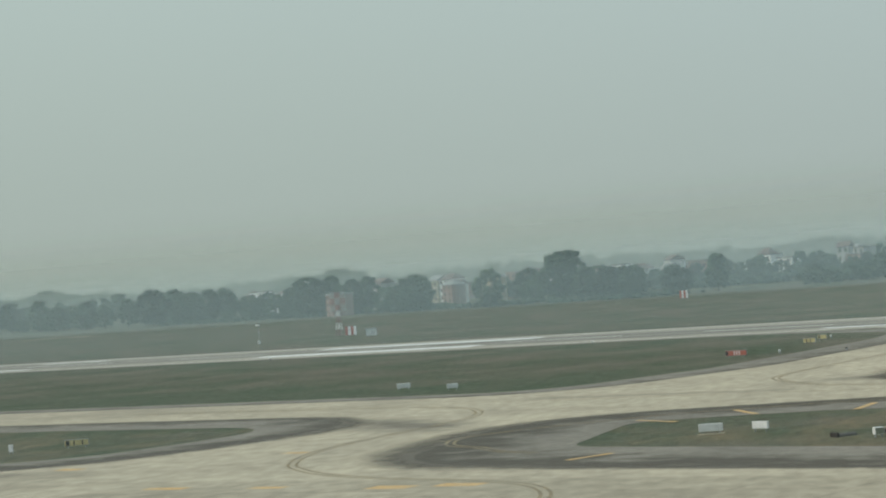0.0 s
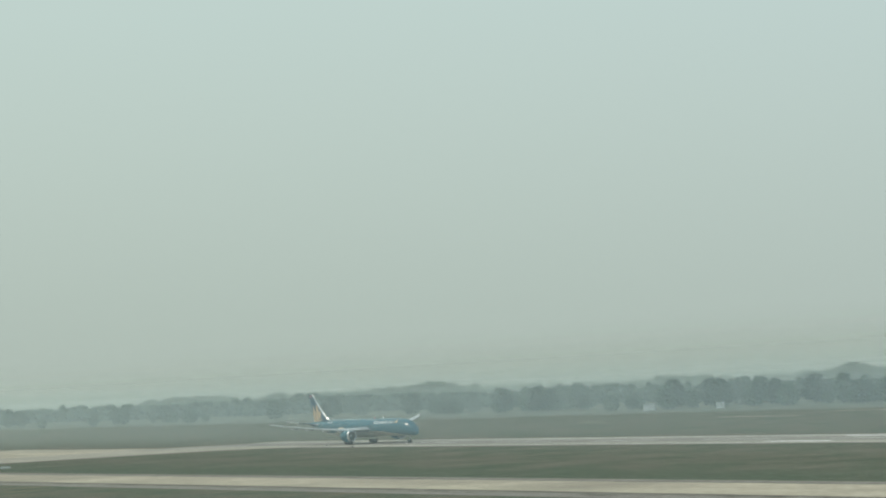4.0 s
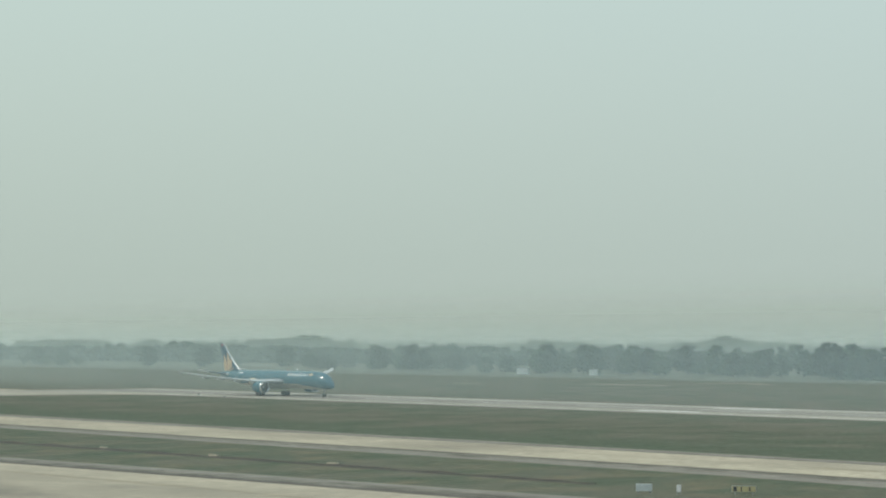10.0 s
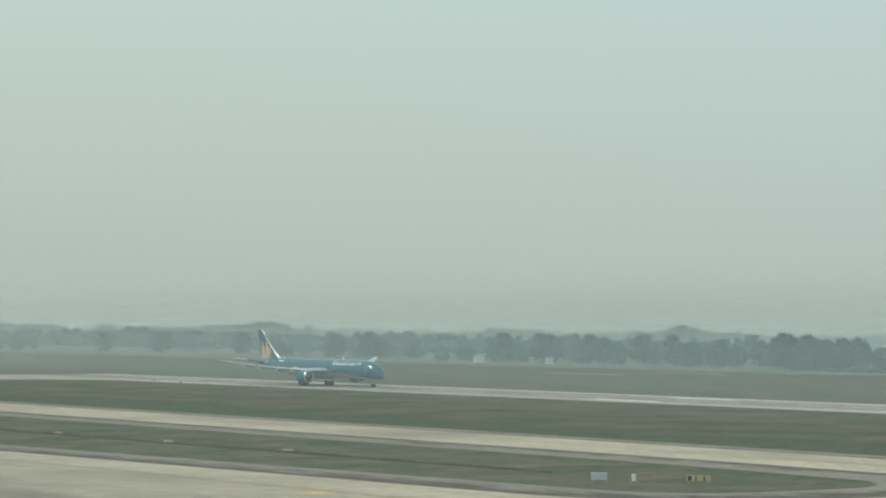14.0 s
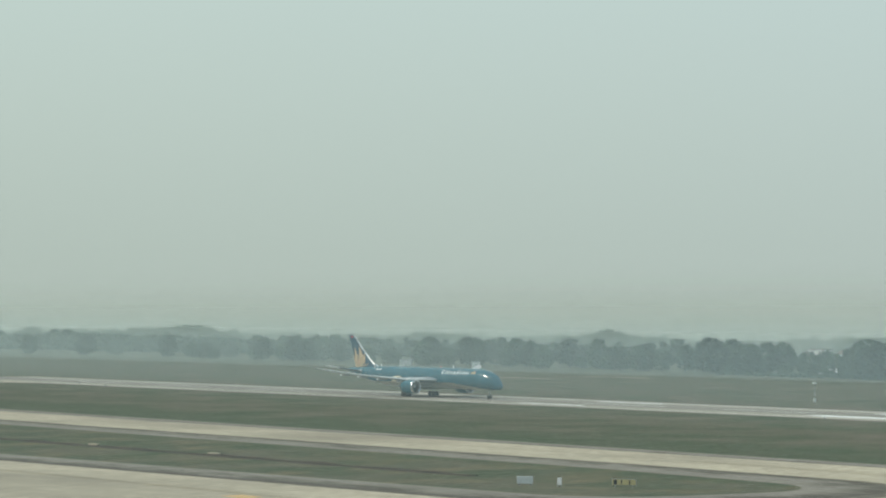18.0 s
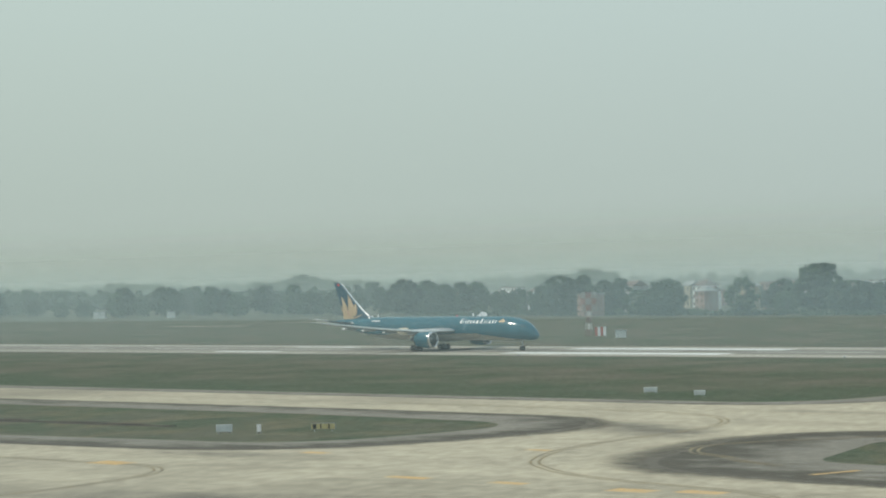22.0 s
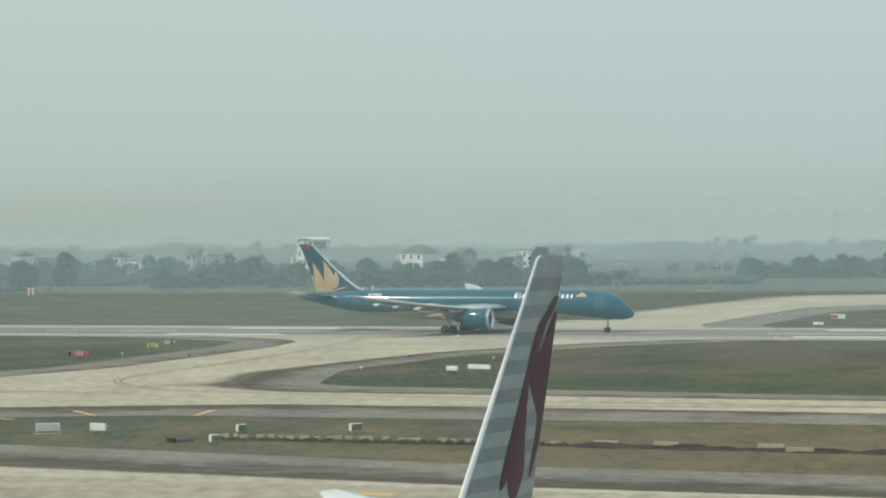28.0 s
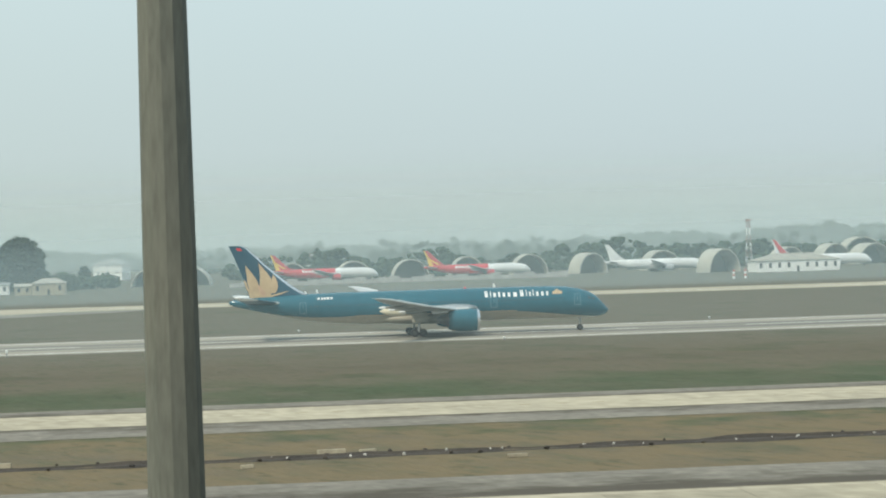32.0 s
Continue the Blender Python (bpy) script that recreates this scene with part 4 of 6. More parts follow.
    if gear:
        strut = part("nose_gear", tube((-5.3, 0, 0.6), (-5.0, 0, 2.9), 0.13), GEAR_GREY, top, "grey nose gear leg")
        part("drag_brace", tube((-5.1, 0, 1.4), (-6.8, 0, 2.9), 0.07), GEAR_GREY, strut)
        for y in (-0.38, 0.38):
            wheel(top, "nose_wheel", -5.3, y, 0.52, 0.52, 0.36)
        for side in (-1, 1):
            leg = part("main_gear", tube((-35.0, side * 4.9, 0.8), (-34.6, side * 4.5, 4.2), 0.2), GEAR_GREY, top, "grey main gear leg")
            part("bogie_beam", tube((-36.0, side * 4.9, 0.72), (-34.0, side * 4.9, 0.66), 0.16), GEAR_GREY, leg)
            part("gear_door", box(-36.2, -33.4, side * 5.35 - 0.04, side * 5.35 + 0.04, 2.1, 3.8, bevel=0.02), skin["belly"], leg, "landing gear door")
            for x in (-35.75, -34.25):
                for dy in (-0.62, 0.62):
                    wheel(top, "main_wheel", x, side * 4.9 + dy, 0.68, 0.68, 0.5)
    for o in top.children_recursive:
        o.data.transform(Matrix.Diagonal((*scale, 1)))
    return top


# stab: deep blue puts the tailplane's shaded underside into its colour
airliner = build_jet("airliner", "long teal-blue twin-engine airliner with a gold-petalled fin, rolling along the runway", "", dict(
    body=TEAL, belly=CREAM, cowl=TEAL, fin=DEEP_BLUE, rudder=DEEP_BLUE, flap=POD_CREAM, pod=2.0, wing=WING_GREY, under=WING_UNDERSHADE, pylon=JET_WHITE, bend=(-0.3, 0.6), keel=0.34, stab=DEEP_BLUE, rise=0.5, stab_tip=JET_WHITE, body_label="glossy teal-blue fuselage", belly_label="cream belly", fin_label="deep blue fin"), (1.0, 1.0, 1.0))


def add_livery(jet):
    for side in (-1, 1):
        # the title as plain white bars, one a letter
        s = 11.2
        for i, (w, h) in enumerate(zip((0.8, 0.25, 0.65, 0.5, 0.65, 0.65, 1.0, 0.95, 0.25, 0.45, 0.25, 0.65, 0.65, 0.55)[::-1], (1, 1, 0.7, 0.85, 0.7, 0.7, 0.7, 1, 1, 0.7, 1, 0.7, 0.7, 0.7)[::-1])):
            part("title_bar", body_patch(s + w * 0.12, s + w * 0.78, 6.15, 6.15 + 1.1 * h, side, 0.02), JET_WHITE, jet, "white bar of the title")
            s += w + 0.265
        for i in range(5):
            k = (i - 2) * 0.36
            part("petal_mark", body_patch(9.6 + k - 0.17, 9.6 + k + 0.17, 6.4, 7.25 - abs(k) * 0.55, side, 0.02), GOLD, jet, "gold petal")
        for i, w in enumerate((0.5, 0.35, 0.45, 0.5, 0.4)):
            part("code_bar", body_patch(52.2 - i * 0.56, 52.2 - i * 0.56 + w, 6.75, 7.1, side, 0.02), JET_WHITE, jet, "small white bar")
        part("gold_line", body_patch(17, 46, 3.52, 3.64, side, 0.02, None, 30, 1), GOLD, jet, "thin gold line along the belly")
        # the fin's broad petals, which meet at their feet, and the flag
        for i, (foot, tip, wide) in enumerate((((0.90, 7.3), (0.985, 10.9), 0.055), ((0.86, 7.5), (0.72, 13.4), 0.13), ((0.66, 7.6), (0.10, 11.6), 0.105), ((0.72, 7.4), (0.17, 13.8), 0.155),
                                               ((0.82, 7.25), (0.20, 8.55), 0.07))):
            part("petal_gap", fin_shape(petal((foot[0], foot[1] + 0.3), (tip[0], tip[1] + 0.1), wide * 1.12), side, 0.024 + 0.02 * i), DEEP_BLUE, jet, "dark gap round a petal")
            part("petal", fin_shape(petal(foot, tip, wide), side, 0.034 + 0.02 * i), GOLD, jet, "gold petal on the fin")
        part("petal_base", fin_shape([(0.60, 7.25), (0.99, 7.25), (0.99, 8.4), (0.93, 9.0), (0.70, 9.1), (0.60, 8.3)], side, 0.15), GOLD, jet, "gold petal base")
        part("petal_bud", fin_shape(petal((0.74, 7.6), (0.70, 9.9), 0.05), side, 0.17), PEACH, jet, "peach bud amid the petals")
        part("flag", fin_shape([(0.36, 16.1), (0.62, 16.1), (0.62, 16.6), (0.36, 16.6)], side), JET_RED, jet, "small red flag")
    for s, h, l in ((20.4, 0.75, 0.5), (52.3, 0.7, 0.45), (54.4, 0.5, 0.4)):
        ry, rz, zc = body_at(s)
        part("antenna_blade", loft([[Vector((-s - a * l, b, zc + rz - 0.1)) for a, b in ((0, 0), (0.4, 0.06), (1, 0), (0.4, -0.06))], [Vector((-s - l * 0.5 - a * l * 0.5, b, zc + rz + h)) for a, b in ((0, 0), (0.4, 0.03), (1, 0), (0.4, -0.03))]]), JET_WHITE, jet, "white antenna blade on the crown")
    ry, rz, zc = body_at(26.0)
    part("beacon", lathe(((zc + rz - 0.05, 0.22), (zc + rz + 0.18, 0.2), (zc + rz + 0.32, 0.02)), "z", 10), JET_RED, jet, "small red beacon").data.transform(Matrix.Translation((-26.0, 0, 0)))



add_livery(airliner)
# it stands high on its gear: the body's lower side lies a little higher, the fin's top stays
for o in airliner.children_recursive:
    if "wheel" not in o.name and not (o.parent and "wheel" in o.parent.name):
        for v in o.data.vertices:
            v.co.z = 17.0 - (17.0 - v.co.z) * (0.97 if v.co.z > 1.5 else 0.99)

def fin_band(rows, side, out=0.03, n=6):
    """A painted shape on the fin from rows of (height, from, to) in shares of the chord."""
    bm, last = bmesh.new(), None
    fine = []
    for (z0, a0, b0), (z1, a1, b1) in zip(rows, rows[1:]):
        fine += [(z0 + (z1 - z0) * k / 4, a0 + (a1 - a0) * k / 4, b0 + (b1 - b0) * k / 4) for k in range(4)]
    for z, a, b in fine + [rows[-1]]:
        x, c = fin_at(z)
        row = [bm.verts.new((x - u * c, side * (fin_half(u, c) + out), z)) for u in (a + (b - a) * i / n for i in range(n + 1))]
        if last:
            for i in range(n):
                bm.faces.new((last[i], last[i + 1], row[i + 1], row[i]))
        last = row
    return bm


# the tail of a parked wide-body in the foreground
fin_now[0] = LONG_FIN
parked = build_jet("parked_airliner", "parked pale grey airliner with maroon shapes on its striped fin", "", dict(
    body=JET_WHITE, belly=JET_WHITE, cowl=JET_WHITE, fin=FIN_GREY, rudder=FIN_GREY, wing=JET_WHITE, fin_edge=JET_WHITE, lift=1.15, edge=0.03), detail=False)
parked.matrix_basis = pose(-32.23, 17.16, 0.08, 0, 0, -94)
for i in range(10):
    z = 7.5 + i * 0.96
    for side in (-1, 1):
        part("fin_stripe", fin_band(((z, 0.035, 0.985), (z + 0.48, 0.035, 0.985)), side, 0.012, 12), FIN_SHADE, parked, "mid-grey stripe on the fin")
for side in (-1, 1):
    # plain maroon shapes in place of the airline's mark
    for rows, words in ((((15.90, 0.80, 0.98), (15.44, 0.64, 0.86), (14.97, 0.46, 0.70), (14.23, 0.42, 0.60), (13.85, 0.41, 0.62)), "maroon strand on the fin"),
                        (((15.34, 0.90, 0.985), (14.97, 0.82, 0.985), (14.23, 0.68, 0.985), (13.85, 0.62, 0.985)), "maroon strand on the fin"),
                        (((13.85, 0.41, 0.985), (12.83, 0.41, 0.985)), "maroon shape on the fin"),
                        (((12.83, 0.41, 0.52), (11.99, 0.40, 0.58), (11.53, 0.395, 0.62), (10.79, 0.385, 0.67), (10.04, 0.38, 0.74), (9.58, 0.385, 0.745)), "broad maroon horn on the fin"),
                        (((9.58, 0.385, 0.47), (9.34, 0.40, 0.43)), "maroon prong on the fin"),
                        (((9.58, 0.50, 0.745), (9.30, 0.53, 0.735), (8.74, 0.64, 0.67)), "maroon prong on the fin"),
                        (((12.83, 0.53, 0.985), (12.69, 0.58, 0.985), (11.99, 0.78, 0.985), (11.53, 0.88, 0.985), (10.79, 0.885, 0.975), (10.04, 0.87, 0.945), (9.48, 0.87, 0.89)), "thin maroon curl on the fin")):
        part("maroon_shape", fin_band(rows, side, 0.03, 8), MAROON, parked, words)
fin_now[0] = FIN

# airliners parked before the shelters beyond the second runway
red_jet = build_jet("narrow_jet", "parked narrow-body jet, red at the rear and white in front", "parked jets", dict(
    body=JET_WHITE, rear=JET_RED, cut=27.5, belly=JET_RED, cowl=JET_RED, fin=JET_RED, rudder=JET_YELLOW, front_label="white front fuselage", rear_label="red rear fuselage", fin_edge=JET_RED), (0.66, 0.64, 0.67), detail=False)
red_jet.matrix_basis = pose(140, 978, 0.03, 0, 0, 3)
for side in (-1, 1):
    part("yellow_stripe", fin_shape([(0.25, 8.2), (0.5, 8.2), (0.95, 12.2), (0.75, 12.4)], side), JET_YELLOW, red_jet, "yellow stripe on the fin").data.transform(Matrix.Diagonal((0.66, 0.64, 0.67, 1)))
    for i in range(6):
        part("title_bar", body_patch(37 + i * 2.0, 38.5 + i * 2.0, 5.6, 6.9, side), JET_WHITE, red_jet, "white bar of the title").data.transform(Matrix.Diagonal((0.66, 0.64, 0.67, 1)))
copy_thing(red_jet, pose(77, 985, 0.03, 0, 0, 3))
pale_jet = build_jet("narrow_jet", "parked plain white narrow-body jet", "parked jets", dict(
    body=JET_WHITE, belly=WING_GREY, cowl=WING_GREY, fin=JET_WHITE, rudder=JET_WHITE, fin_edge=JET_WHITE), (0.62, 0.62, 0.68), detail=False)
pale_jet.matrix_basis = pose(210, 960, 0.03, 0, 0, 3)
last_jet = build_jet("narrow_jet", "parked white jet with a red and white striped fin", "parked jets", dict(
    body=JET_WHITE, belly=JET_WHITE, cowl=JET_WHITE, fin=JET_RED, rudder=JET_WHITE, fin_edge=JET_WHITE), (0.62, 0.62, 0.69), detail=False)
last_jet.matrix_basis = pose(275, 942, 0.03, 0, 0, 3)

# ---- trees ----
def tree(seed, high, wide, leaf, low=0.22, clumps=120, lump=1.0, dome=False):
    """A tapered trunk with limbs and a crown of many leaf clumps and loose leaf sprays."""
    rnd = random.Random(seed)
    top = thing("tree", "", "tree", "trees along the airfield")
    bm = tube((0, 0, -0.3), (0.2, 0.1, high * 0.5), high * 0.028, high * 0.016, 8)
    for i in range(6):
        a = rnd.random() * math.tau
        z = high * (0.22 + 0.05 * i)
        tube((0.1, 0.05, z), (wide * 0.32 * math.cos(a), wide * 0.32 * math.sin(a), z + high * 0.26), high * 0.011, high * 0.004, 6, bm)
    part("trunk", bm, BARK, top)
    bm = bmesh.new()
    spots = []
    for i in range(clumps):
        a, h = rnd.random() * math.tau, rnd.random()
        z = high * (low + (0.94 - low) * h)
        girth = (1 - abs(2 * h - 0.8) ** 2.6 / 1.65) ** 0.5 if dome else math.sin(math.pi * (0.14 + 0.8 * h)) ** 0.7
        reach = wide * 0.5 * girth * (0.35 + 0.65 * rnd.random() ** 0.5)
        c, r = Vector((reach * math.cos(a), reach * math.sin(a), z)), high * (0.04 + 0.055 * rnd.random()) * lump
        spots.append((c, r))
        g = bmesh.ops.create_icosphere(bm, subdivisions=1, radius=1.0)
        for v in g["verts"]:
            d = v.co.normalized()
            k = r * (0.72 + 0.55 * noise.noise(d * 2.1 + Vector((i * 3.1, seed, 0))) + 0.2 * rnd.random())
            v.co = c + Vector((d.x * k * 1.15, d.y * k * 1.15, d.z * k * 0.85))
    for i in range(clumps * 6):
        c, r = rnd.choice(spots)
        d = Vector((rnd.gauss(0, 1), rnd.gauss(0, 1), rnd.gauss(0, 0.8))).normalized()
        p = c + d * r * (0.8 + 0.6 * rnd.random())
        u = d.orthogonal().normalized() * 0.30 * (0.6 + rnd.random())
        w = d.cross(u).normalized() * 0.20 * (0.6 + rnd.random())
        n = d * 0.2
        bm.faces.new([bm.verts.new(q) for q in (p - u - w, p + u * 0.6 - w + n, p + u + w, p - u * 0.5 + w + n)])
    part("crown", bm, leaf, top, smooth=True)
    return top


PROTO = [tree(1, 13, 11, LEAF, 0.08), tree(2, 15, 13, LEAF_B, 0.1), tree(3, 11, 12, LEAF, 0.05), tree(4, 16, 10, LEAF_B, 0.1), tree(5, 9, 10, LEAF, 0.1), tree(6, 14, 15, LEAF_B, 0.1, 160), tree(7, 21.5, 17, LEAF_B, 0.1, 480, 0.85, True)]
rnd = random.Random(11)
LABELS = ("leafy dark green tree in the belt beyond the runway", "tall broad-crowned green tree in the tree belt", "low bushy green tree at the field's edge")


def plant(x, y, size=1.0, kind=None):
    k = rnd.randrange(6) if kind is None else kind
    m = pose(x, y, 0, 0, 0, rnd.random() * 360)
    t = copy_thing(PROTO[k], m)
    f = size * (0.85 + 0.3 * rnd.random())
    t.scale = (f, f, f * (0.9 + 0.2 * rnd.random()))
    t["label"] = LABELS[2] if k in (2, 4) else LABELS[1] if k in (3, 5, 6) else LABELS[0]
    return t


def belt(x0, y0, x1, y1, n, deep, size, patchy=0.0):
    """Trees along a line; a patchy belt has gaps and stands higher in some stretches than in others."""
    for i in range(n):
        k = (i + rnd.random()) / n
        x, y = x0 + (x1 - x0) * k + rnd.uniform(-4, 4), y0 + (y1 - y0) * k + rnd.random() * deep
        g = noise.noise(Vector((x * 0.022, 0.3, 7.7))) + 0.4 * noise.noise(Vector((x * 0.07, 2.3, y * 0.02)))
        if patchy and g < -0.22:
            continue
        plant(x, y, size * (1 + patchy * (0.9 * g + 0.35 * rnd.random() - 0.1)))


belt(-2100, 650, -1230, 812, 46, 60, 0.8, 0.7)
belt(-1240, 818, -960, 795, 46, 50, 0.72, 0.8)
for x, y in ((-78, 937), (-54, 934), (-86, 945), (-48, 943)):
    plant(x, y, 0.6, 2)
belt(-970, 800, -740, 795, 42, 45, 0.70, 0.8)
belt(-750, 786, -600, 762, 32, 45, 0.78, 0.7)
belt(-605, 758, -450, 735, 32, 50, 0.86, 0.6)
belt(-520, 860, -440, 880, 18, 60, 0.74)
belt(-610, 842, -440, 868, 18, 20, 0.66)
belt(-450, 850, -330, 870, 34, 40, 0.6)
belt(-420, 790, -300, 830, 20, 40, 0.66)
belt(-286, 826, -268, 832, 7, 12, 0.86)
for x, y, size, kind in ((-318, 1146, 0.62, 2), (-305, 1150, 0.55, 4), (-300, 1160, 0.6, 2), (-292, 1155, 0.5, 4), (-286, 1165, 0.6, 0), (-318, 838, 0.95, 3), (-300, 826, 0.78, 5), (-294, 829, 0.8, 5), (-169, 934, 1.0, 3), (-166, 938, 0.92, 1)):
    plant(x, y, size, kind)
belt(-236, 934, -176, 944, 26, 24, 0.58)
belt(-178, 940, -110, 958, 24, 40, 0.68)
belt(-120, 948, -32, 985, 28, 40, 0.55)
belt(20, 1040, 420, 1060, 30, 40, 0.62)
# lone taller crowns in the western belt
for az, far, size in ((42.7, 1090, 0.70), (50.4, 1265, 0.64), (32.1, 880, 0.4)):
    plant(-far * math.sin(radians(az)), far * math.cos(radians(az)), size, 6)
# the broad round tree that stands alone
plant(-66.0, 930, 1.16, 6)["label"] = "big dense round-topped dark green tree standing alone"
for p in PROTO:
    for o in (p, *p.children_recursive):
        bpy.data.objects.remove(o)


def far_wood(name, rows, label, mound=False):
    """Distant woods: a great many leaf clumps in one mesh."""
    rnd2 = np.random.default_rng(5)
    base = bmesh.new()
    bmesh.ops.create_icosphere(base, subdivisions=1, radius=1.0)
    base.verts.ensure_lookup_table()
    v0 = np.array([v.co[:] for v in base.verts])
    f0 = np.array([[v.index for v in f.verts] for f in base.faces])
    base.free()
    vs, fs, at = [], [], 0
    for x0, y0, x1, y1, n, deep, high in rows:
        for i in range(n):
            k = rnd2.random()
            c = np.array([x0 + (x1 - x0) * k, y0 + (y1 - y0) * k + rnd2.random() * deep, 0])
            swell = 0.84 + (0.12 if mound else 0.55) * noise.noise(Vector((c[0] * 0.035, c[1] * 0.012, high))) + 0.3 * noise.noise(Vector((c[0] * 0.11, c[1] * 0.03, high)))
            top = swell * high * (0.55 + 0.43 * math.sin(math.pi * k) ** 0.5 + 0.05 * math.sin(21 * k + x0) + 0.04 * math.sin(47 * k) if mound else 1.0)
            r = (0.9 + 1.5 * rnd2.random()) * (0.7 + high * 0.035) * min(2.0, max(0.8, math.hypot(c[0], c[1]) / 1300))
            c[2] = max(0.3, top * (0.05 + 0.85 * rnd2.random() ** 0.8) - r * 0.5)
            vs.append(v0 * r * (0.65 + 0.7 * rnd2.random((len(v0), 1))) * [1.2, 1.2, 0.9] + c)
            fs.append(f0 + at)
            at += len(v0)
    me = bpy.data.meshes.new(name)
    me.from_pydata(np.concatenate(vs).tolist(), [], np.concatenate(fs).tolist())
    me.materials.append(LEAF_B)
    tagged(new(name, me), label, "woods", kind="stuff")


def bearing(az, dist):
    return -dist * math.sin(radians(az)), dist * math.cos(radians(az))


far_wood("far_woods", ((-2800, 900, -1000, 1050, 4200, 140, 15), (-2100, 1400, -900, 1450, 2600, 200, 16.5), (-900, 1450, 300, 1550, 2400, 200, 14.5), (-1900, 2100, 1500, 2300, 2400, 300, 12), (0, 1280, 1100, 1400, 2000, 150, 13.5), (15, 1062, 440, 1082, 1500, 40, 11.5)),
         "hazy distant woods beyond the airfield")
# taller groves that rise above the rest of the distant woods
far_wood("far_grove", [(*bearing(a, d), *bearing(b, d), 900, 40, h) for a, b, d, h in ((63.5, 61.2, 2650, 22.0), (60.4, 58.3, 2440, 22.6), (57.9, 55.6, 2260, 24.4), (51.5, 49.7, 1990, 20.9), (47.7, 45.1, 1830, 21.6), (40.8, 39.2, 1640, 21.5), (-9.8, -13.2, 1500, 19.8), (-13.0, -17.6, 1520, 22.3))],
         "hazy grove of tall trees above the distant woods", True)
far_wood("undergrowth", ((-750, 788, -450, 738, 600, 30, 2.6), (-520, 842, -330, 862, 700, 30, 7), (-420, 785, -250, 825, 600, 30, 7),
         (-252, 836, -205, 850, 300, 16, 3.6), (-236, 944, -110, 962, 500, 30, 6), (-120, 935, -30, 975, 400, 30, 6), (20, 1000, 420, 1030, 600, 30, 7)), "dense dark green undergrowth below the trees")

# ---- the floodlight mast before the window ----
mast = thing("light_mast", "tall tapered many-sided grey steel light mast", "mast", m=pose(-0.21, 30, 0.07, 0, 0, -5))
part("shaft", tube((0, 0, 0), (0, 0, 30), 0.485, 0.238, 12, cap=True), MAST_GREY, mast, "weathered twelve-sided shaft")
part("base_plate", lathe(((0, 0.7), (0.06, 0.7), (0.06, 0.45)), "z", 16), STEEL, mast)

# ---- signs and small airfield things ----
def sign(x, y, w, h, face, turn=0, label="white airfield sign board in the grass", blocks=(), foot=0.28, deep=0.22, slab=False):
    """A box sign on two short legs: cabinet, face panel, end caps and coloured blocks (from, to, paint) in shares of its width."""
    top = thing("airfield_sign", label, "sign", "airfield signs", m=pose(x, y, 0.0, 0, 0, turn))
    part("cabinet", box(-w / 2, w / 2, -deep / 2, deep / 2, foot, foot + h, bevel=0.03), STEEL if face in (SIGN_RED, SIGN_YELLOW) else SIGN_WHITE, top)
    part("face_panel", box(-w / 2 + 0.05, w / 2 - 0.05, -deep / 2 - 0.03, -deep / 2 - 0.005, foot + 0.05, foot + h - 0.05), face, top)
    for a, b, paint in blocks:
        part("legend_block", box(-w / 2 + a * w, -w / 2 + b * w, -deep / 2 - 0.06, -deep / 2 - 0.034, foot + 0.14 * h, foot + 0.86 * h), paint, top, "plain block of the legend")
    for s in (-1, 1):
        part("leg", tube((s * w * 0.36, 0, -0.05), (s * w * 0.36, 0, foot + 0.02), 0.06), STEEL, top)
    if slab:
        part("base_slab", box(-w * 0.56, w * 0.56, -0.4, 0.4, -0.02, 0.08, bevel=0.02), CONCRETE, top, "concrete base slab")
    return top


DARK_FACE = mat("dark_green_grey_face", (0.24, 0.25, 0.17), None, 1, 0.6)
GREY_PANEL = mat("weathered_grey_panel", (0.60, 0.63, 0.60), None, 1, 0.6)
sign(-210.8, 189.3, 1.9, 0.85, GREY_PANEL, 48, "weathered grey-white airfield sign in the grass")
sign(-206.7, 191.1, 0.5, 0.85, SIGN_WHITE, 40, "narrow white airfield sign in the grass")
sign(-202.2, 197.3, 2.9, 0.75, SIGN_YELLOW, 40, "yellow taxiway sign with a black block", ((0.08, 0.22, SIGN_BLACK), (0.38, 0.43, SIGN_BLACK), (0.72, 0.77, SIGN_BLACK)))
sign(-215.9, 278.3, 2.0, 0.7, GREY_PANEL, 40, "weathered grey-white airfield sign in the grass")
sign(-203.8, 274.1, 1.6, 0.65, GREY_PANEL, 40, "weathered grey-white airfield sign in the grass")
sign(-185.6, 324.4, 3.5, 0.85, SIGN_RED, 10, "red runway holding sign with a black block", ((0.02, 0.14, SIGN_BLACK), (0.40, 0.44, SIGN_WHITE), (0.52, 0.56, SIGN_WHITE), (0.64, 0.68, SIGN_WHITE)))
sign(-188.3, 353.8, 2.1, 0.75, SIGN_YELLOW, 10, "yellow taxiway sign at the grass corner", ((0.25, 0.33, SIGN_BLACK), (0.55, 0.62, SIGN_BLACK)))
sign(-191.3, 364.2, 1.6, 0.75, SIGN_YELLOW, 10, "yellow taxiway sign at the grass corner", ((0.12, 0.26, SIGN_BLACK),))
sign(-115.5, 195.9, 2.3, 0.75, GREY_PANEL, 32, "grey-white sign on a concrete slab in the grass", slab=True)
sign(-111.0, 197.5, 1.8, 0.72, SIGN_WHITE, -6, "plain white sign board in the grass")
sign(-97.3, 200.1, 0.95, 0.66, DARK_FACE, 55, "dark-faced sign with a white end panel", deep=0.45)
sign(-94.8, 189.5, 0.9, 0.62, DARK_FACE, 55, "dark-faced sign with a white end panel", deep=0.5)
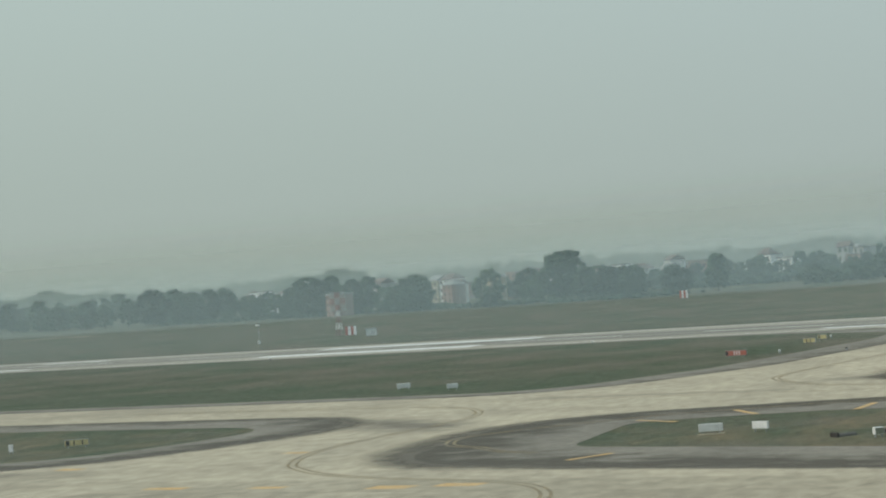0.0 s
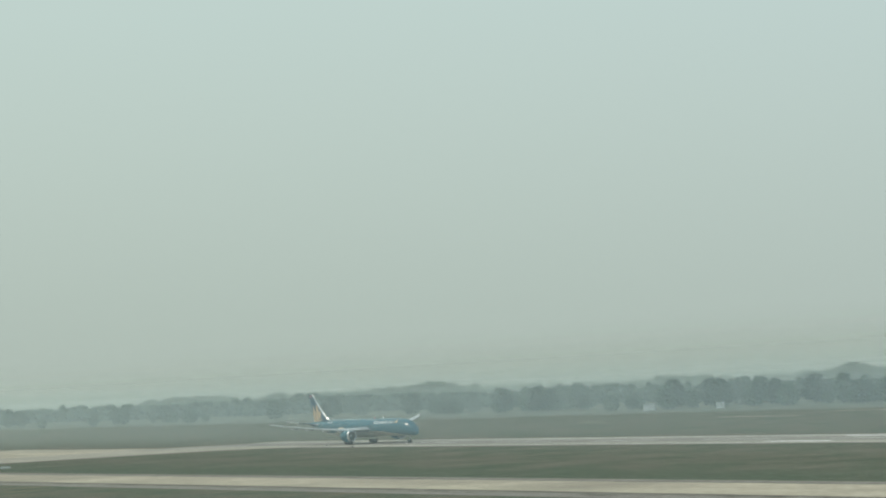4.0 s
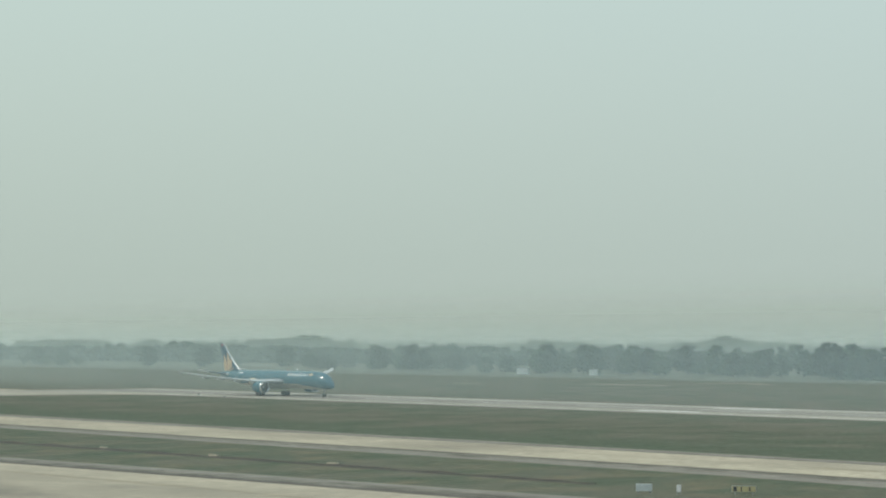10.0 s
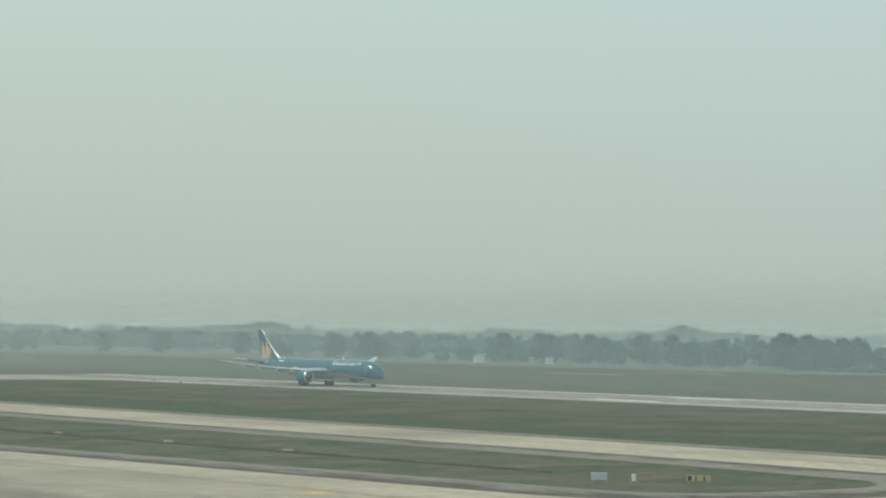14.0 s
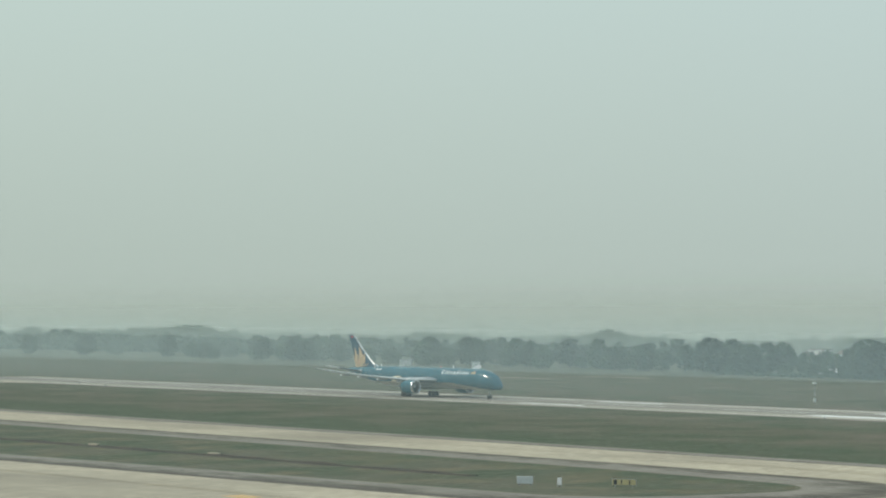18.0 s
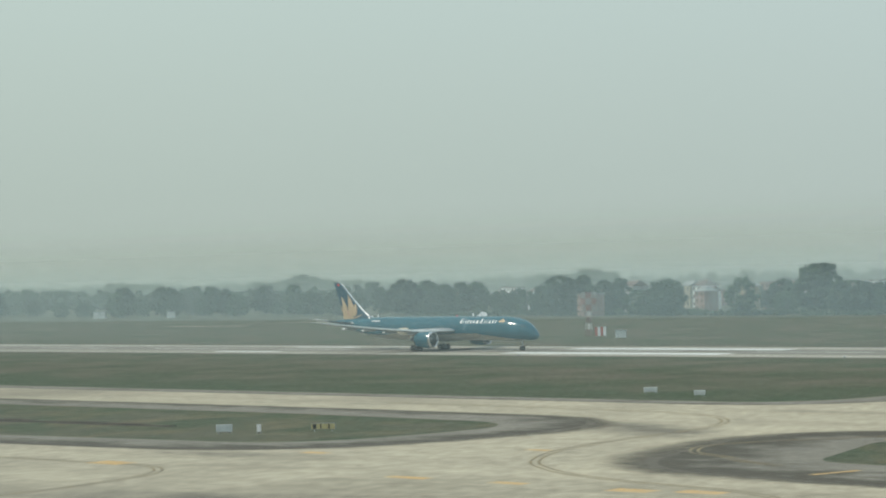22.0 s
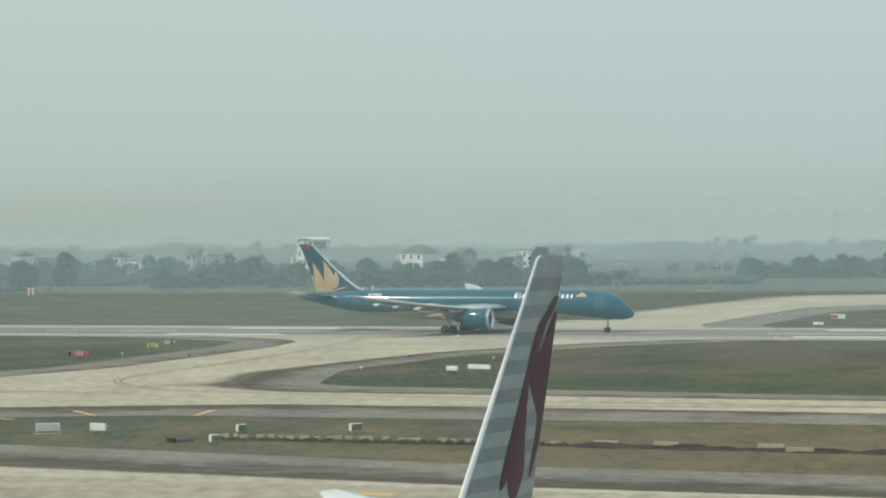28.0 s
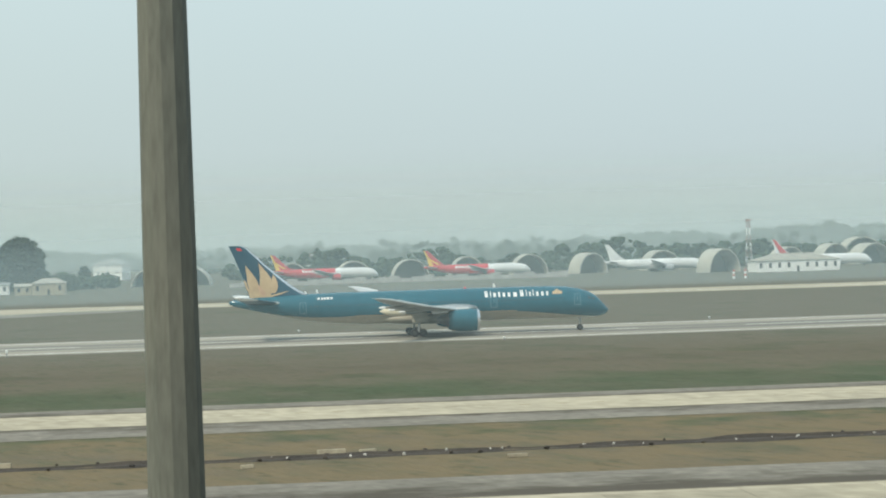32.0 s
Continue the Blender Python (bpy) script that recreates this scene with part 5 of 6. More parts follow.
sign(-87.2, 203.6, 1.2, 0.66, DARK_FACE, 55, "dark-faced sign with a white end panel", deep=0.45)
sign(-113.4, 298, 1.8, 0.62, SIGN_WHITE, -12, "low white airfield board in the grass")
sign(-111, 302, 3.6, 0.62, SIGN_WHITE, -12, "long low white airfield board in the grass")
sign(-706, 296, 1.6, 1.0, SIGN_RED, 60, "small red and white sign at the taxiway", ((0.0, 0.5, SIGN_WHITE),))
sign(-638.5, 279, 3.0, 0.5, GREY_PANEL, 40, "low grey board in the grass")
sign(-174, 482, 3.4, 0.9, SIGN_YELLOW, 20, "yellow taxiway sign beyond the runway", ((0.0, 0.16, SIGN_WHITE), (0.5, 0.62, SIGN_BLACK)))
sign(-101, 492, 3.0, 1.0, SIGN_WHITE, 12, "white and orange sign beyond the runway", ((0.0, 0.5, SIGN_RED),))
sign(-98.3, 460, 2.2, 0.55, SIGN_WHITE, -12, "low white airfield board in the grass")


def stub(x, y, h=0.55, r=0.14, paint=SIGN_WHITE, label="small white runway edge light"):
    top = thing("edge_light", label, "light", "edge lights", m=pose(x, y, 0.0))
    part("stem", tube((0, 0, -0.02), (0, 0, h * 0.7), r * 0.5, r * 0.5, 8), STEEL, top)
    part("lamp_head", lathe(((h * 0.6, r * 0.8), (h * 0.75, r), (h * 0.95, r * 0.8), (h, 0.02)), "z", 10), paint, top)


for x, y, h in ((-30.8, 397, 1.2), (-181, 330, 0.6), (-193.3, 371.2, 0.6), (52, 397, 0.6), (-92, 397, 0.6), (-150, 397, 0.7), (-260, 397.5, 0.6), (-345, 397.5, 0.6), (-118, 512, 0.6), (-60, 455, 0.6), (20, 455, 0.6), (100, 455, 0.6),
                (-128, 301, 0.5), (-119, 330, 0.5)):
    stub(x, y, h, 0.22)
for x, y in ((-672, 407.5), (-640, 397.5), (-169.5, 330.3), (-133, 331.3)):
    stub(x, y, 0.5, 0.5 if x < -600 else 0.28, SIGN_BLACK, "small dark box at the runway's edge")


def striped_board(x, y, w, h, turn, stripes, label="red and white striped marker board"):
    top = thing("marker_board", label, "marker", "marker boards", m=pose(x, y, 0, 0, 0, turn))
    for i in range(stripes):
        a = -w / 2 + w * i / stripes
        part("stripe_panel", box(a, a + w / stripes, -0.06, 0.06, 0.35, h), SIGN_RED if i % 2 == 0 else SIGN_WHITE, top)
    for s in (-1, 1):
        part("post", box(s * w * 0.4 - 0.06, s * w * 0.4 + 0.06, 0.07, 0.17, -0.05, h * 0.9), STEEL, top)


striped_board(-419, 518, 3.2, 2.8, 38, 4)
striped_board(-412.6, 689, 2.7, 2.9, 30, 4)
hut = thing("equipment_cabin", "small pale equipment cabin beside the marker board", "hut", m=pose(-408.2, 513.5, 0, 0, 0, 38))
part("cabin_body", box(-1.5, 1.5, -1.1, 1.1, 0, 1.9, bevel=0.04), GREY_PANEL, hut)
part("cabin_roof", box(-1.65, 1.65, -1.25, 1.25, 1.904, 2.05, bevel=0.03), STEEL, hut)


# tower red with the haze's dulling put into the colour
HAZED_RED = mat("hazed_pink_red_paint", (0.30, 0.19, 0.17), None, 1, 0.6)


def lattice(x, y, h, w, label, bands=6, plain=False):
    """A red and white lattice tower: four legs, rings and diagonals by band."""
    top = thing("lattice_tower", label, "tower", "lattice towers", m=pose(x, y, 0))
    for b in range(bands):
        z0, z1 = h * b / bands, h * (b + 1) / bands
        k0, k1 = w * (1 - 0.6 * b / bands) / 2, w * (1 - 0.6 * (b + 1) / bands) / 2
        bm = bmesh.new()
        for sx, sy in ((-1, -1), (1, -1), (1, 1), (-1, 1)):
            tube((sx * k0, sy * k0, z0), (sx * k1, sy * k1, z1), 0.09, 0.08, 6, bm)
            nx, ny = -sy, sx
            tube((sx * k0, sy * k0, z0), (nx * k1, ny * k1, z1), 0.05, 0.05, 5, bm)
            tube((sx * k1, sy * k1, z1), (nx * k1, ny * k1, z1), 0.05, 0.05, 5, bm)
        part("tower_section", bm, STEEL if plain else HAZED_RED if b % 2 == 0 else SIGN_WHITE, top, "" if plain else "red section" if b % 2 == 0 else "white section")
    part("top_box", box(-w * 0.35, w * 0.35, -w * 0.35, w * 0.35, h, h + 0.8, bevel=0.03), STEEL if plain else HAZED_RED, top)
    return top


antenna = lattice(-428, 524, 7.4, 1.5, "red and white antenna mast, its red dulled as by haze, with a broad framed head", 4)
for i in range(3):
    for j in range(3):
        bm = bmesh.new()
        x, z = -3.0 + 2.0 * i, 7.2 + 1.8 * j
        for k in range(4):
            box(x + 0.15 + 0.5 * k, x + 0.35 + 0.5 * k, -0.06, 0.06, z, z + 1.76, bm)
        part("antenna_panel", bm, HAZED_RED if (i + j) % 2 else STEEL, antenna, "barred panel of the antenna head")
    part("head_rail", box(-3.1, 3.1, 0.07, 0.2, 7.3 + 1.8 * i, 7.45 + 1.8 * i), STEEL, antenna)
lattice(215.5, 906, 19.5, 2.4, "red and white lattice tower beside the low building", 7)
lattice(-308, 1500, 32, 3, "faint far grey lattice mast in the haze", 5, True)
vane = thing("wind_post", "thin grey post with a small pale box on top", "post", m=pose(-434, 496, 0))
part("post", tube((0, 0, -0.05), (0, 0, 5.0), 0.06, 0.05, 8), STEEL, vane)
part("post_box", box(-0.7, 0.5, -0.25, 0.25, 5.0, 5.5, bevel=0.04), GREY_PANEL, vane)
part("base_block", box(-0.3, 0.3, -0.3, 0.3, -0.02, 1.0, bevel=0.04), GREY_PANEL, vane)

# ---- drains in the grass ----
# soil darkened in its colour, in place of a deep ditch's shade
SHADED_SOIL = mat("shaded_soil", (0.036, 0.030, 0.024), (0.058, 0.047, 0.036), 3, 0.95, bump=0.6)
KERB = mat("weathered_kerb_stone", (0.40, 0.355, 0.26), (0.30, 0.265, 0.195), 2, 0.9)


def drain(x0, y0, x1, y1, wide, blocks, pale, rise=0.28):
    """An open drain: a bed coloured dark for the ditch's shade between low soil banks, with broken kerb stones along
    it.
    """
    r = random.Random(int(x0))
    t = Vector((x1 - x0, y1 - y0)).normalized()
    n = Vector((-t.y, t.x))
    top = thing("drain", "shallow open drain in the grass with broken pale kerb stones", "drain")
    rows, bm = [], bmesh.new()
    steps = 60
    for i in range(steps + 1):
        p = Vector((x0, y0)).lerp(Vector((x1, y1)), i / steps)
        j = 0.35 * noise.noise(Vector((i * 0.7, x0, 0)))
        slim = min(1.0, max(0.4, 0.7 + 0.7 * noise.noise(Vector((i * 0.45, y0, x0)))))
        rows.append([bm.verts.new((*(p + n * (o * slim + j)), z * slim + 0.05 * r.random() - 0.06 * (1 - slim))) for o, z in ((-wide * 0.7, 0.0), (-wide * 0.5, 0.16), (-wide * 0.3, 0.03), (wide * 0.3, 0.03), (wide * 0.5, 0.3), (wide * 0.75, 0.0))])
    for a, b in zip(rows, rows[1:]):
        for i in range(5):
            bm.faces.new((a[i], b[i], b[i + 1], a[i + 1]))
    part("drain_bed", bm, SHADED_SOIL, top, "soil bed with the ditch's shade in its colour")
    long = (Vector((x1, y1)) - Vector((x0, y0))).length
    for i in range(blocks):
        k = (i + 0.15 + 0.7 * r.random()) / blocks * pale
        p = Vector((x0, y0)).lerp(Vector((x1, y1)), k) + n * wide * (0.62 + 0.2 * r.random())
        L = min(2.4, long * pale / blocks * (0.35 + 0.5 * r.random() if rise < 0.4 else 0.8 + 0.25 * r.random()))
        ob = part("kerb_stone", box(-L / 2, L / 2, -0.2, 0.2, 0.0, rise + 0.16 * r.random(), bevel=0.03), KERB, top)
        ob.matrix_basis = Matrix.Translation((p.x, p.y, 0.02)) @ Matrix.Rotation(math.atan2(t.y, t.x) + r.uniform(-0.15, 0.15), 4, "Z")
    return top


RUBBLE = mat("pale_broken_concrete", (0.55, 0.53, 0.48), (0.42, 0.40, 0.36), 1, 0.9)


def rubble(drain_thing, x0, y0, x1, y1, wide, clods, chips):
    """Clods of soil and pale chips of broken concrete, lying in and beside a drain."""
    r = random.Random(77)
    shapes = []
    for i in range(4):
        bm = bmesh.new()
        bmesh.ops.create_icosphere(bm, subdivisions=1, radius=1.0)
        for v in bm.verts:
            v.co *= 0.7 + 0.6 * r.random()
        shapes.append(bm)
    first_of = {}
    for i in range(clods + chips):
        pale = i >= clods
        key = (pale, r.randrange(4))
        if key not in first_of:
            ob = first_of[key] = part("chip" if pale else "clod", shapes[key[1]].copy(), RUBBLE if pale else SHADED_SOIL, drain_thing, "pale chip of broken concrete" if pale else "")
        else:
            ob = new("chip" if pale else "clod", first_of[key].data)
            ob.parent = drain_thing
        k = min(1, max(0, r.gauss(0.32, 0.14))) if pale else r.random()
        s = (0.05 + 0.06 * r.random()) if pale else (0.10 + 0.12 * r.random())
        side = r.uniform(-0.5, 0.35) if pale else r.choice((-0.55, 0.55, 0.6)) + r.uniform(-0.15, 0.15)
        ob.matrix_basis = Matrix.Translation((x0 + (x1 - x0) * k, y0 + (y1 - y0) * k + side * wide, 0.12 + 0.3 * s)) @ Matrix.Rotation(r.random() * 6, 4, "Z") @ Matrix.Diagonal((s * 1.5, s, s * (1.2 if pale else 0.8), 1))
    for bm in shapes:
        bm.free()


drain(-97, 194.0, -78, 194.8, 1.4, 17, 1.0, 0.34)
drain(-78, 194.8, -64, 195.6, 1.4, 9, 0.95, 0.30)
drain(-64, 195.6, -20, 195.0, 2.4, 3, 0.5)
rubble(drain(-20, 195.2, 150, 200.5, 3.4, 2, 0.2), -20, 195.2, 150, 200.5, 3.0, 70, 22)
drain(-420, 191, -228, 196, 1.6, 4, 0.8)
solo("concrete_block", box(-1.2, 1.2, -0.3, 0.3, 0, 0.4, bevel=0.05), KERB, "long pale concrete block at the drain", "stone", "concrete blocks", m=pose(-43.2, 194.6, 0))
for x, y in ((26, 190), (4, 189.5), (14, 199)):
    r = random.Random(int(x))
    b = solo("concrete_block", box(-0.35 - r.random(), 0.35 + r.random(), -0.2, 0.2, 0, 0.3, bevel=0.04), KERB, "broken pale concrete block in the grass", "stone", "concrete blocks", m=pose(x, y, 0.0, 0, 0, 40 * r.random()))

culvert = thing("culvert", "dark mouth of a drain pipe in the grass", "drain", m=pose(-99.0, 191.4, 0, 0, 0, 62))
part("pipe", lathe(((-1.0, 0.24), (-1.0, 0.32), (1.0, 0.32), (1.0, 0.24), (-0.9, 0.22)), "x", 14), TAR, culvert, "black drain pipe")
part("headwall", box(-1.3, -1.05, -0.6, 0.6, -0.05, 0.42, bevel=0.04), SHADED_SOIL, culvert)

# ---- a service truck on the apron ----
TRUCK_BLUE = mat("dusty_blue_grey_paint", (0.22, 0.27, 0.27), (0.17, 0.21, 0.21), 1.5, 0.5)
truck = thing("service_truck", "dusty blue-grey airport service truck with a railed platform", "truck", m=pose(-114.6, 52.5, 0.07, 0, 0, 28))
part("truck_body", box(-3.2, 2.4, -1.25, 1.25, 0.95, 2.85, bevel=0.06), TRUCK_BLUE, truck)
part("roof_panel", box(-2.9, 2.1, -1.0, 1.0, 2.854, 2.93, bevel=0.03), GREY_PANEL, truck, "pale roof panel")
part("cab", box(2.45, 4.1, -1.2, 1.2, 0.6, 2.5, bevel=0.12), TRUCK_BLUE, truck)
part("windscreen", box(4.11, 4.14, -1.0, 1.0, 1.55, 2.3), GLASS_DARK, truck)
for x in (-2.0, 3.1):
    for y in (-1.1, 1.1):
        wheel(truck, "wheel", x, y, 0.48, 0.48, 0.3)
rail = part("platform", box(-6.2, -3.25, -1.2, 1.2, 2.9, 3.05, bevel=0.02), STEEL, truck)
for x in (-6.1, -5.4, -4.7, -4.0, -3.4):
    for y in (-1.15, 1.15):
        part("rail_post", tube((x, y, 3.05), (x, y, 4.25), 0.035, 0.035, 6), STEEL, rail)
for y in (-1.15, 1.15):
    for z in (3.65, 4.25):
        part("hand_rail", tube((-6.1, y, z), (-3.4, y, z), 0.03, 0.03, 6), STEEL, rail)
part("platform_strut", box(-5.0, -4.4, -0.6, 0.6, 0.0, 2.9, bevel=0.03), STEEL, truck)
for x in (-2.9, 2.0):
    part("beacon", lathe(((2.93, 0.12), (3.1, 0.12), (3.17, 0.02)), "z", 10), SIGN_YELLOW, truck, "amber beacon")

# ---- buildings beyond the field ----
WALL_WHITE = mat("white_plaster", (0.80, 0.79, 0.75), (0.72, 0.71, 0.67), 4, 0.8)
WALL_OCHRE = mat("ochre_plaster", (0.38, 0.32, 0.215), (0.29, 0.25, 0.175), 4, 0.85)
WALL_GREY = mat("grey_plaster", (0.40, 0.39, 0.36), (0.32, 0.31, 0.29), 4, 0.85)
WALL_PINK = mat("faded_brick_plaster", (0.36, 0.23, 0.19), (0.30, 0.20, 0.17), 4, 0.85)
ROOF_RED = mat("weathered_red_tile", (0.185, 0.135, 0.118), (0.15, 0.11, 0.098), 3, 0.85)
ROOF_GREY = mat("grey_sheet_roof", (0.30, 0.31, 0.30), (0.25, 0.26, 0.25), 3, 0.7)
WINDOW = mat("dark_window", (0.04, 0.045, 0.05), None, 1, 0.15)
SHELTER_CON = mat("pale_shelter_concrete", (0.46, 0.44, 0.37), (0.36, 0.35, 0.30), 5, 0.85)
# the shelters' inner shade, put into the back wall's colour
SHELTER_INNER_SHADE = mat("shelter_inner_shade", (0.14, 0.14, 0.13), None, 5, 0.9)


def house(x, y, w, d, h, wall, roof, turn=0, storeys=1, hip=False, flat=False, label="", name="house", group="village houses", windows=3, tall_roof=None):
    """A house: walls, roof, windows by storey, a door, sills."""
    top = thing(name, label, "house", group, m=pose(x, y, 0, 0, 0, turn))
    part("wall", box(-w / 2, w / 2, -d / 2, d / 2, -0.05, h, bevel=0.03), wall, top)
    bm = bmesh.new()
    if flat:
        box(-w / 2 - 0.3, w / 2 + 0.3, -d / 2 - 0.3, d / 2 + 0.3, h + 0.004, h + 0.35, bm)
    else:
        e, r = 0.5, tall_roof or d * 0.32
        run = w * 0.28 if hip else -e
        a = [bm.verts.new(p) for p in ((-w / 2 - e, -d / 2 - e, h), (w / 2 + e, -d / 2 - e, h), (w / 2 + e, d / 2 + e, h), (-w / 2 - e, d / 2 + e, h))]
        b = [bm.verts.new(p) for p in ((-w / 2 + run, 0, h + r), (w / 2 - run, 0, h + r))]
        for f in ((a[0], a[1], b[1], b[0]), (a[2], a[3], b[0], b[1]), (a[1], a[2], b[1]), (a[3], a[0], b[0]), (a[3], a[2], a[1], a[0])):
            bm.faces.new(f)
        bmesh.ops.translate(bm, verts=bm.verts, vec=(0, 0, 0.004))
    part("roof", bm, roof, top)
    for s in range(storeys):
        z = h * s / storeys + h / storeys * 0.36
        for i in range(windows):
            u = -w / 2 + w * (i + 0.5) / windows
            if s == 0 and i == windows // 2 and windows > 2:
                part("door", box(u - 0.5, u + 0.5, -d / 2 - 0.06, -d / 2 - 0.004, 0, min(2.1, h * 0.8)), WINDOW, top)
                continue
            wi = part("window", box(u - 0.55, u + 0.55, -d / 2 - 0.05, -d / 2 - 0.004, z, z + h / storeys * 0.45), WINDOW, top)
            part("sill", box(u - 0.65, u + 0.65, -d / 2 - 0.16, -d / 2 - 0.052, z - 0.1, z - 0.004), wall, wi)
    return top


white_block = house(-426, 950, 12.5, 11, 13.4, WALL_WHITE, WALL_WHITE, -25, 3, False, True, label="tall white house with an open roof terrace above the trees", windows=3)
part("terrace_room", box(-3.2, 4.6, -2.4, 4.6, 13.76, 16.9, bevel=0.04), WALL_GREY, white_block, "set-back grey terrace room")
for x in (-5.9, -2.0, 2.0, 5.9):
    for y in (-5.1, 5.1):
        part("terrace_column", box(x - 0.25, x + 0.25, y - 0.25, y + 0.25, 13.76, 17.2), WALL_WHITE, white_block)
part("terrace_parapet", box(-6.2, 6.2, -5.6, -5.4, 13.76, 14.7, bevel=0.03), WALL_WHITE, white_block)
canopy = bmesh.new()
canopy_rows = [[canopy.verts.new((x, y, 17.2 + 1.9 * (1 - (x / 6.8) ** 2) ** 0.5 * 0.6 + dz)) for x in (-6.8, -6.0, -4.0, 0.0, 4.0, 6.0, 6.8)] for y, dz in ((-5.9, 0.0), (5.9, 0.0), (5.9, 0.55), (-5.9, 0.55))]
for r in range(4):
    for i in range(6):
        canopy.faces.new((canopy_rows[r][i], canopy_rows[r][i + 1], canopy_rows[(r + 1) % 4][i + 1], canopy_rows[(r + 1) % 4][i]))
part("canopy", canopy, WALL_WHITE, white_block, "shallow vaulted white canopy")
for z in (8.6, 4.2):
    part("balcony", box(-6.2, 6.2, -6.7, -5.58, z, z + 0.3), WALL_GREY, white_block)
white_block.scale = (0.84, 0.9, 1.0)
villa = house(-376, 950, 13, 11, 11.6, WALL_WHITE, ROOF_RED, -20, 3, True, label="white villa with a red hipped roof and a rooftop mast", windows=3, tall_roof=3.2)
part("roof_mast", tube((-1.5, 0, 13.6), (-1.5, 0, 21.2), 0.22, 0.12, 8), WALL_GREY, villa)
house(-626, 768, 10, 9, 9.0, WALL_PINK, ROOF_GREY, -35, 3, flat=True, label="unfinished brick-coloured house among the trees")
rb = random.Random(3)
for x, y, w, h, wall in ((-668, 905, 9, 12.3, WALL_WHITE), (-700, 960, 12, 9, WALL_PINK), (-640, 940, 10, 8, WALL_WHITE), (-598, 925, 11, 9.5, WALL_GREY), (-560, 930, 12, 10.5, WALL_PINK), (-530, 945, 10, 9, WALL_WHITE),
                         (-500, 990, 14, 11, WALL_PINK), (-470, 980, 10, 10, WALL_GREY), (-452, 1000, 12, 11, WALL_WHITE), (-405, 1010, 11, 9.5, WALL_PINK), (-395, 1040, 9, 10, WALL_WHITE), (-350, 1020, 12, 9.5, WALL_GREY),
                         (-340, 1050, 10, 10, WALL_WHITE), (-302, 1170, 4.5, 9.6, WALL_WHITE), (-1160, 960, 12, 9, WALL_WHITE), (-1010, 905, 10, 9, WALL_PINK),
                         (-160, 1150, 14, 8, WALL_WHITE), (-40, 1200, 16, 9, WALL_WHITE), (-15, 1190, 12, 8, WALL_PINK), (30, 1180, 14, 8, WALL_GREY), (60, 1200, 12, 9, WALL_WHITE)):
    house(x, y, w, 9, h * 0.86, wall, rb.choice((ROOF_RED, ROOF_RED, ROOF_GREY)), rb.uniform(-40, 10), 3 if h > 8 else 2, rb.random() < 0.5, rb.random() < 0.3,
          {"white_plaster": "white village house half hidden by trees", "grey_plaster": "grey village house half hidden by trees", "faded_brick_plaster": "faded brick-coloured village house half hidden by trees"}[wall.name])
for i in range(60):
    az, far = rb.uniform(17, 44), rb.uniform(985, 1110)
    az, far = radians(az), far + 14 * max(0, az - 34)
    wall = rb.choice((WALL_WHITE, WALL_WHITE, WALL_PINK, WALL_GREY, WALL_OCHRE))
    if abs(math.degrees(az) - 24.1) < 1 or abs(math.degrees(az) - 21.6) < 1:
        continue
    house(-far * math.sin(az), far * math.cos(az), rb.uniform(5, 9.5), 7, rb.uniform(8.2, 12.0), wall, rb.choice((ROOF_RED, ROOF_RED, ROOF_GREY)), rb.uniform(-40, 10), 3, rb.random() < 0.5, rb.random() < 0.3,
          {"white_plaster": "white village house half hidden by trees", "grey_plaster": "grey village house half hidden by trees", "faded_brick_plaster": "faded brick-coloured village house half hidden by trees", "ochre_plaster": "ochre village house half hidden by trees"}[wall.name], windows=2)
house(-977, 792, 9, 6, 3.2, WALL_WHITE, ROOF_GREY, -45, 1, False, True, "low white shed before the western trees", "shed", "sheds", 3)
house(-926, 797, 4, 4, 3.0, WALL_WHITE, ROOF_GREY, -45, 1, False, True, "small white hut before the western trees", "hut", "sheds", 1)
ROOF_PALE = mat("pale_weathered_roof", (0.40, 0.37, 0.31), (0.33, 0.31, 0.26), 3, 0.8)
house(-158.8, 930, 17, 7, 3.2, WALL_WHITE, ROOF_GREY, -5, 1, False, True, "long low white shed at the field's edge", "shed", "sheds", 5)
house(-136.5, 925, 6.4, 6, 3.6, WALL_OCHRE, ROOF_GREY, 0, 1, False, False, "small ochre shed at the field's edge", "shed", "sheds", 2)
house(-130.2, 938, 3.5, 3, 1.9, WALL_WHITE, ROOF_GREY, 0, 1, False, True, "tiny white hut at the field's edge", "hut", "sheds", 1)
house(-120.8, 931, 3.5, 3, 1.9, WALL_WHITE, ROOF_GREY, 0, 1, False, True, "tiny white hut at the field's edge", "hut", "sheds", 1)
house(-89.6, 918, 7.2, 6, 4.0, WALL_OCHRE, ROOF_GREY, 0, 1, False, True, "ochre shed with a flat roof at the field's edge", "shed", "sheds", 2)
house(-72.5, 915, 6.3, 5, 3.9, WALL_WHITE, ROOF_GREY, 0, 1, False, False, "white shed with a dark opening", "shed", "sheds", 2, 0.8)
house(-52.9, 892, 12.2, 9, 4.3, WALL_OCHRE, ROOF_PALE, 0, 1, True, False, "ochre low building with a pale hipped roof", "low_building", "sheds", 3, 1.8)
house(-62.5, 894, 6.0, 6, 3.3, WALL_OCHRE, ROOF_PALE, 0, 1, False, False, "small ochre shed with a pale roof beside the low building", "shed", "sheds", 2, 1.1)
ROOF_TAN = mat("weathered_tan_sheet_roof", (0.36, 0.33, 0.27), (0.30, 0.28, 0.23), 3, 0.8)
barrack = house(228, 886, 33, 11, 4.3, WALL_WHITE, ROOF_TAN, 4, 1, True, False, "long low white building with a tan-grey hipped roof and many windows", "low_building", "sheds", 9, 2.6)
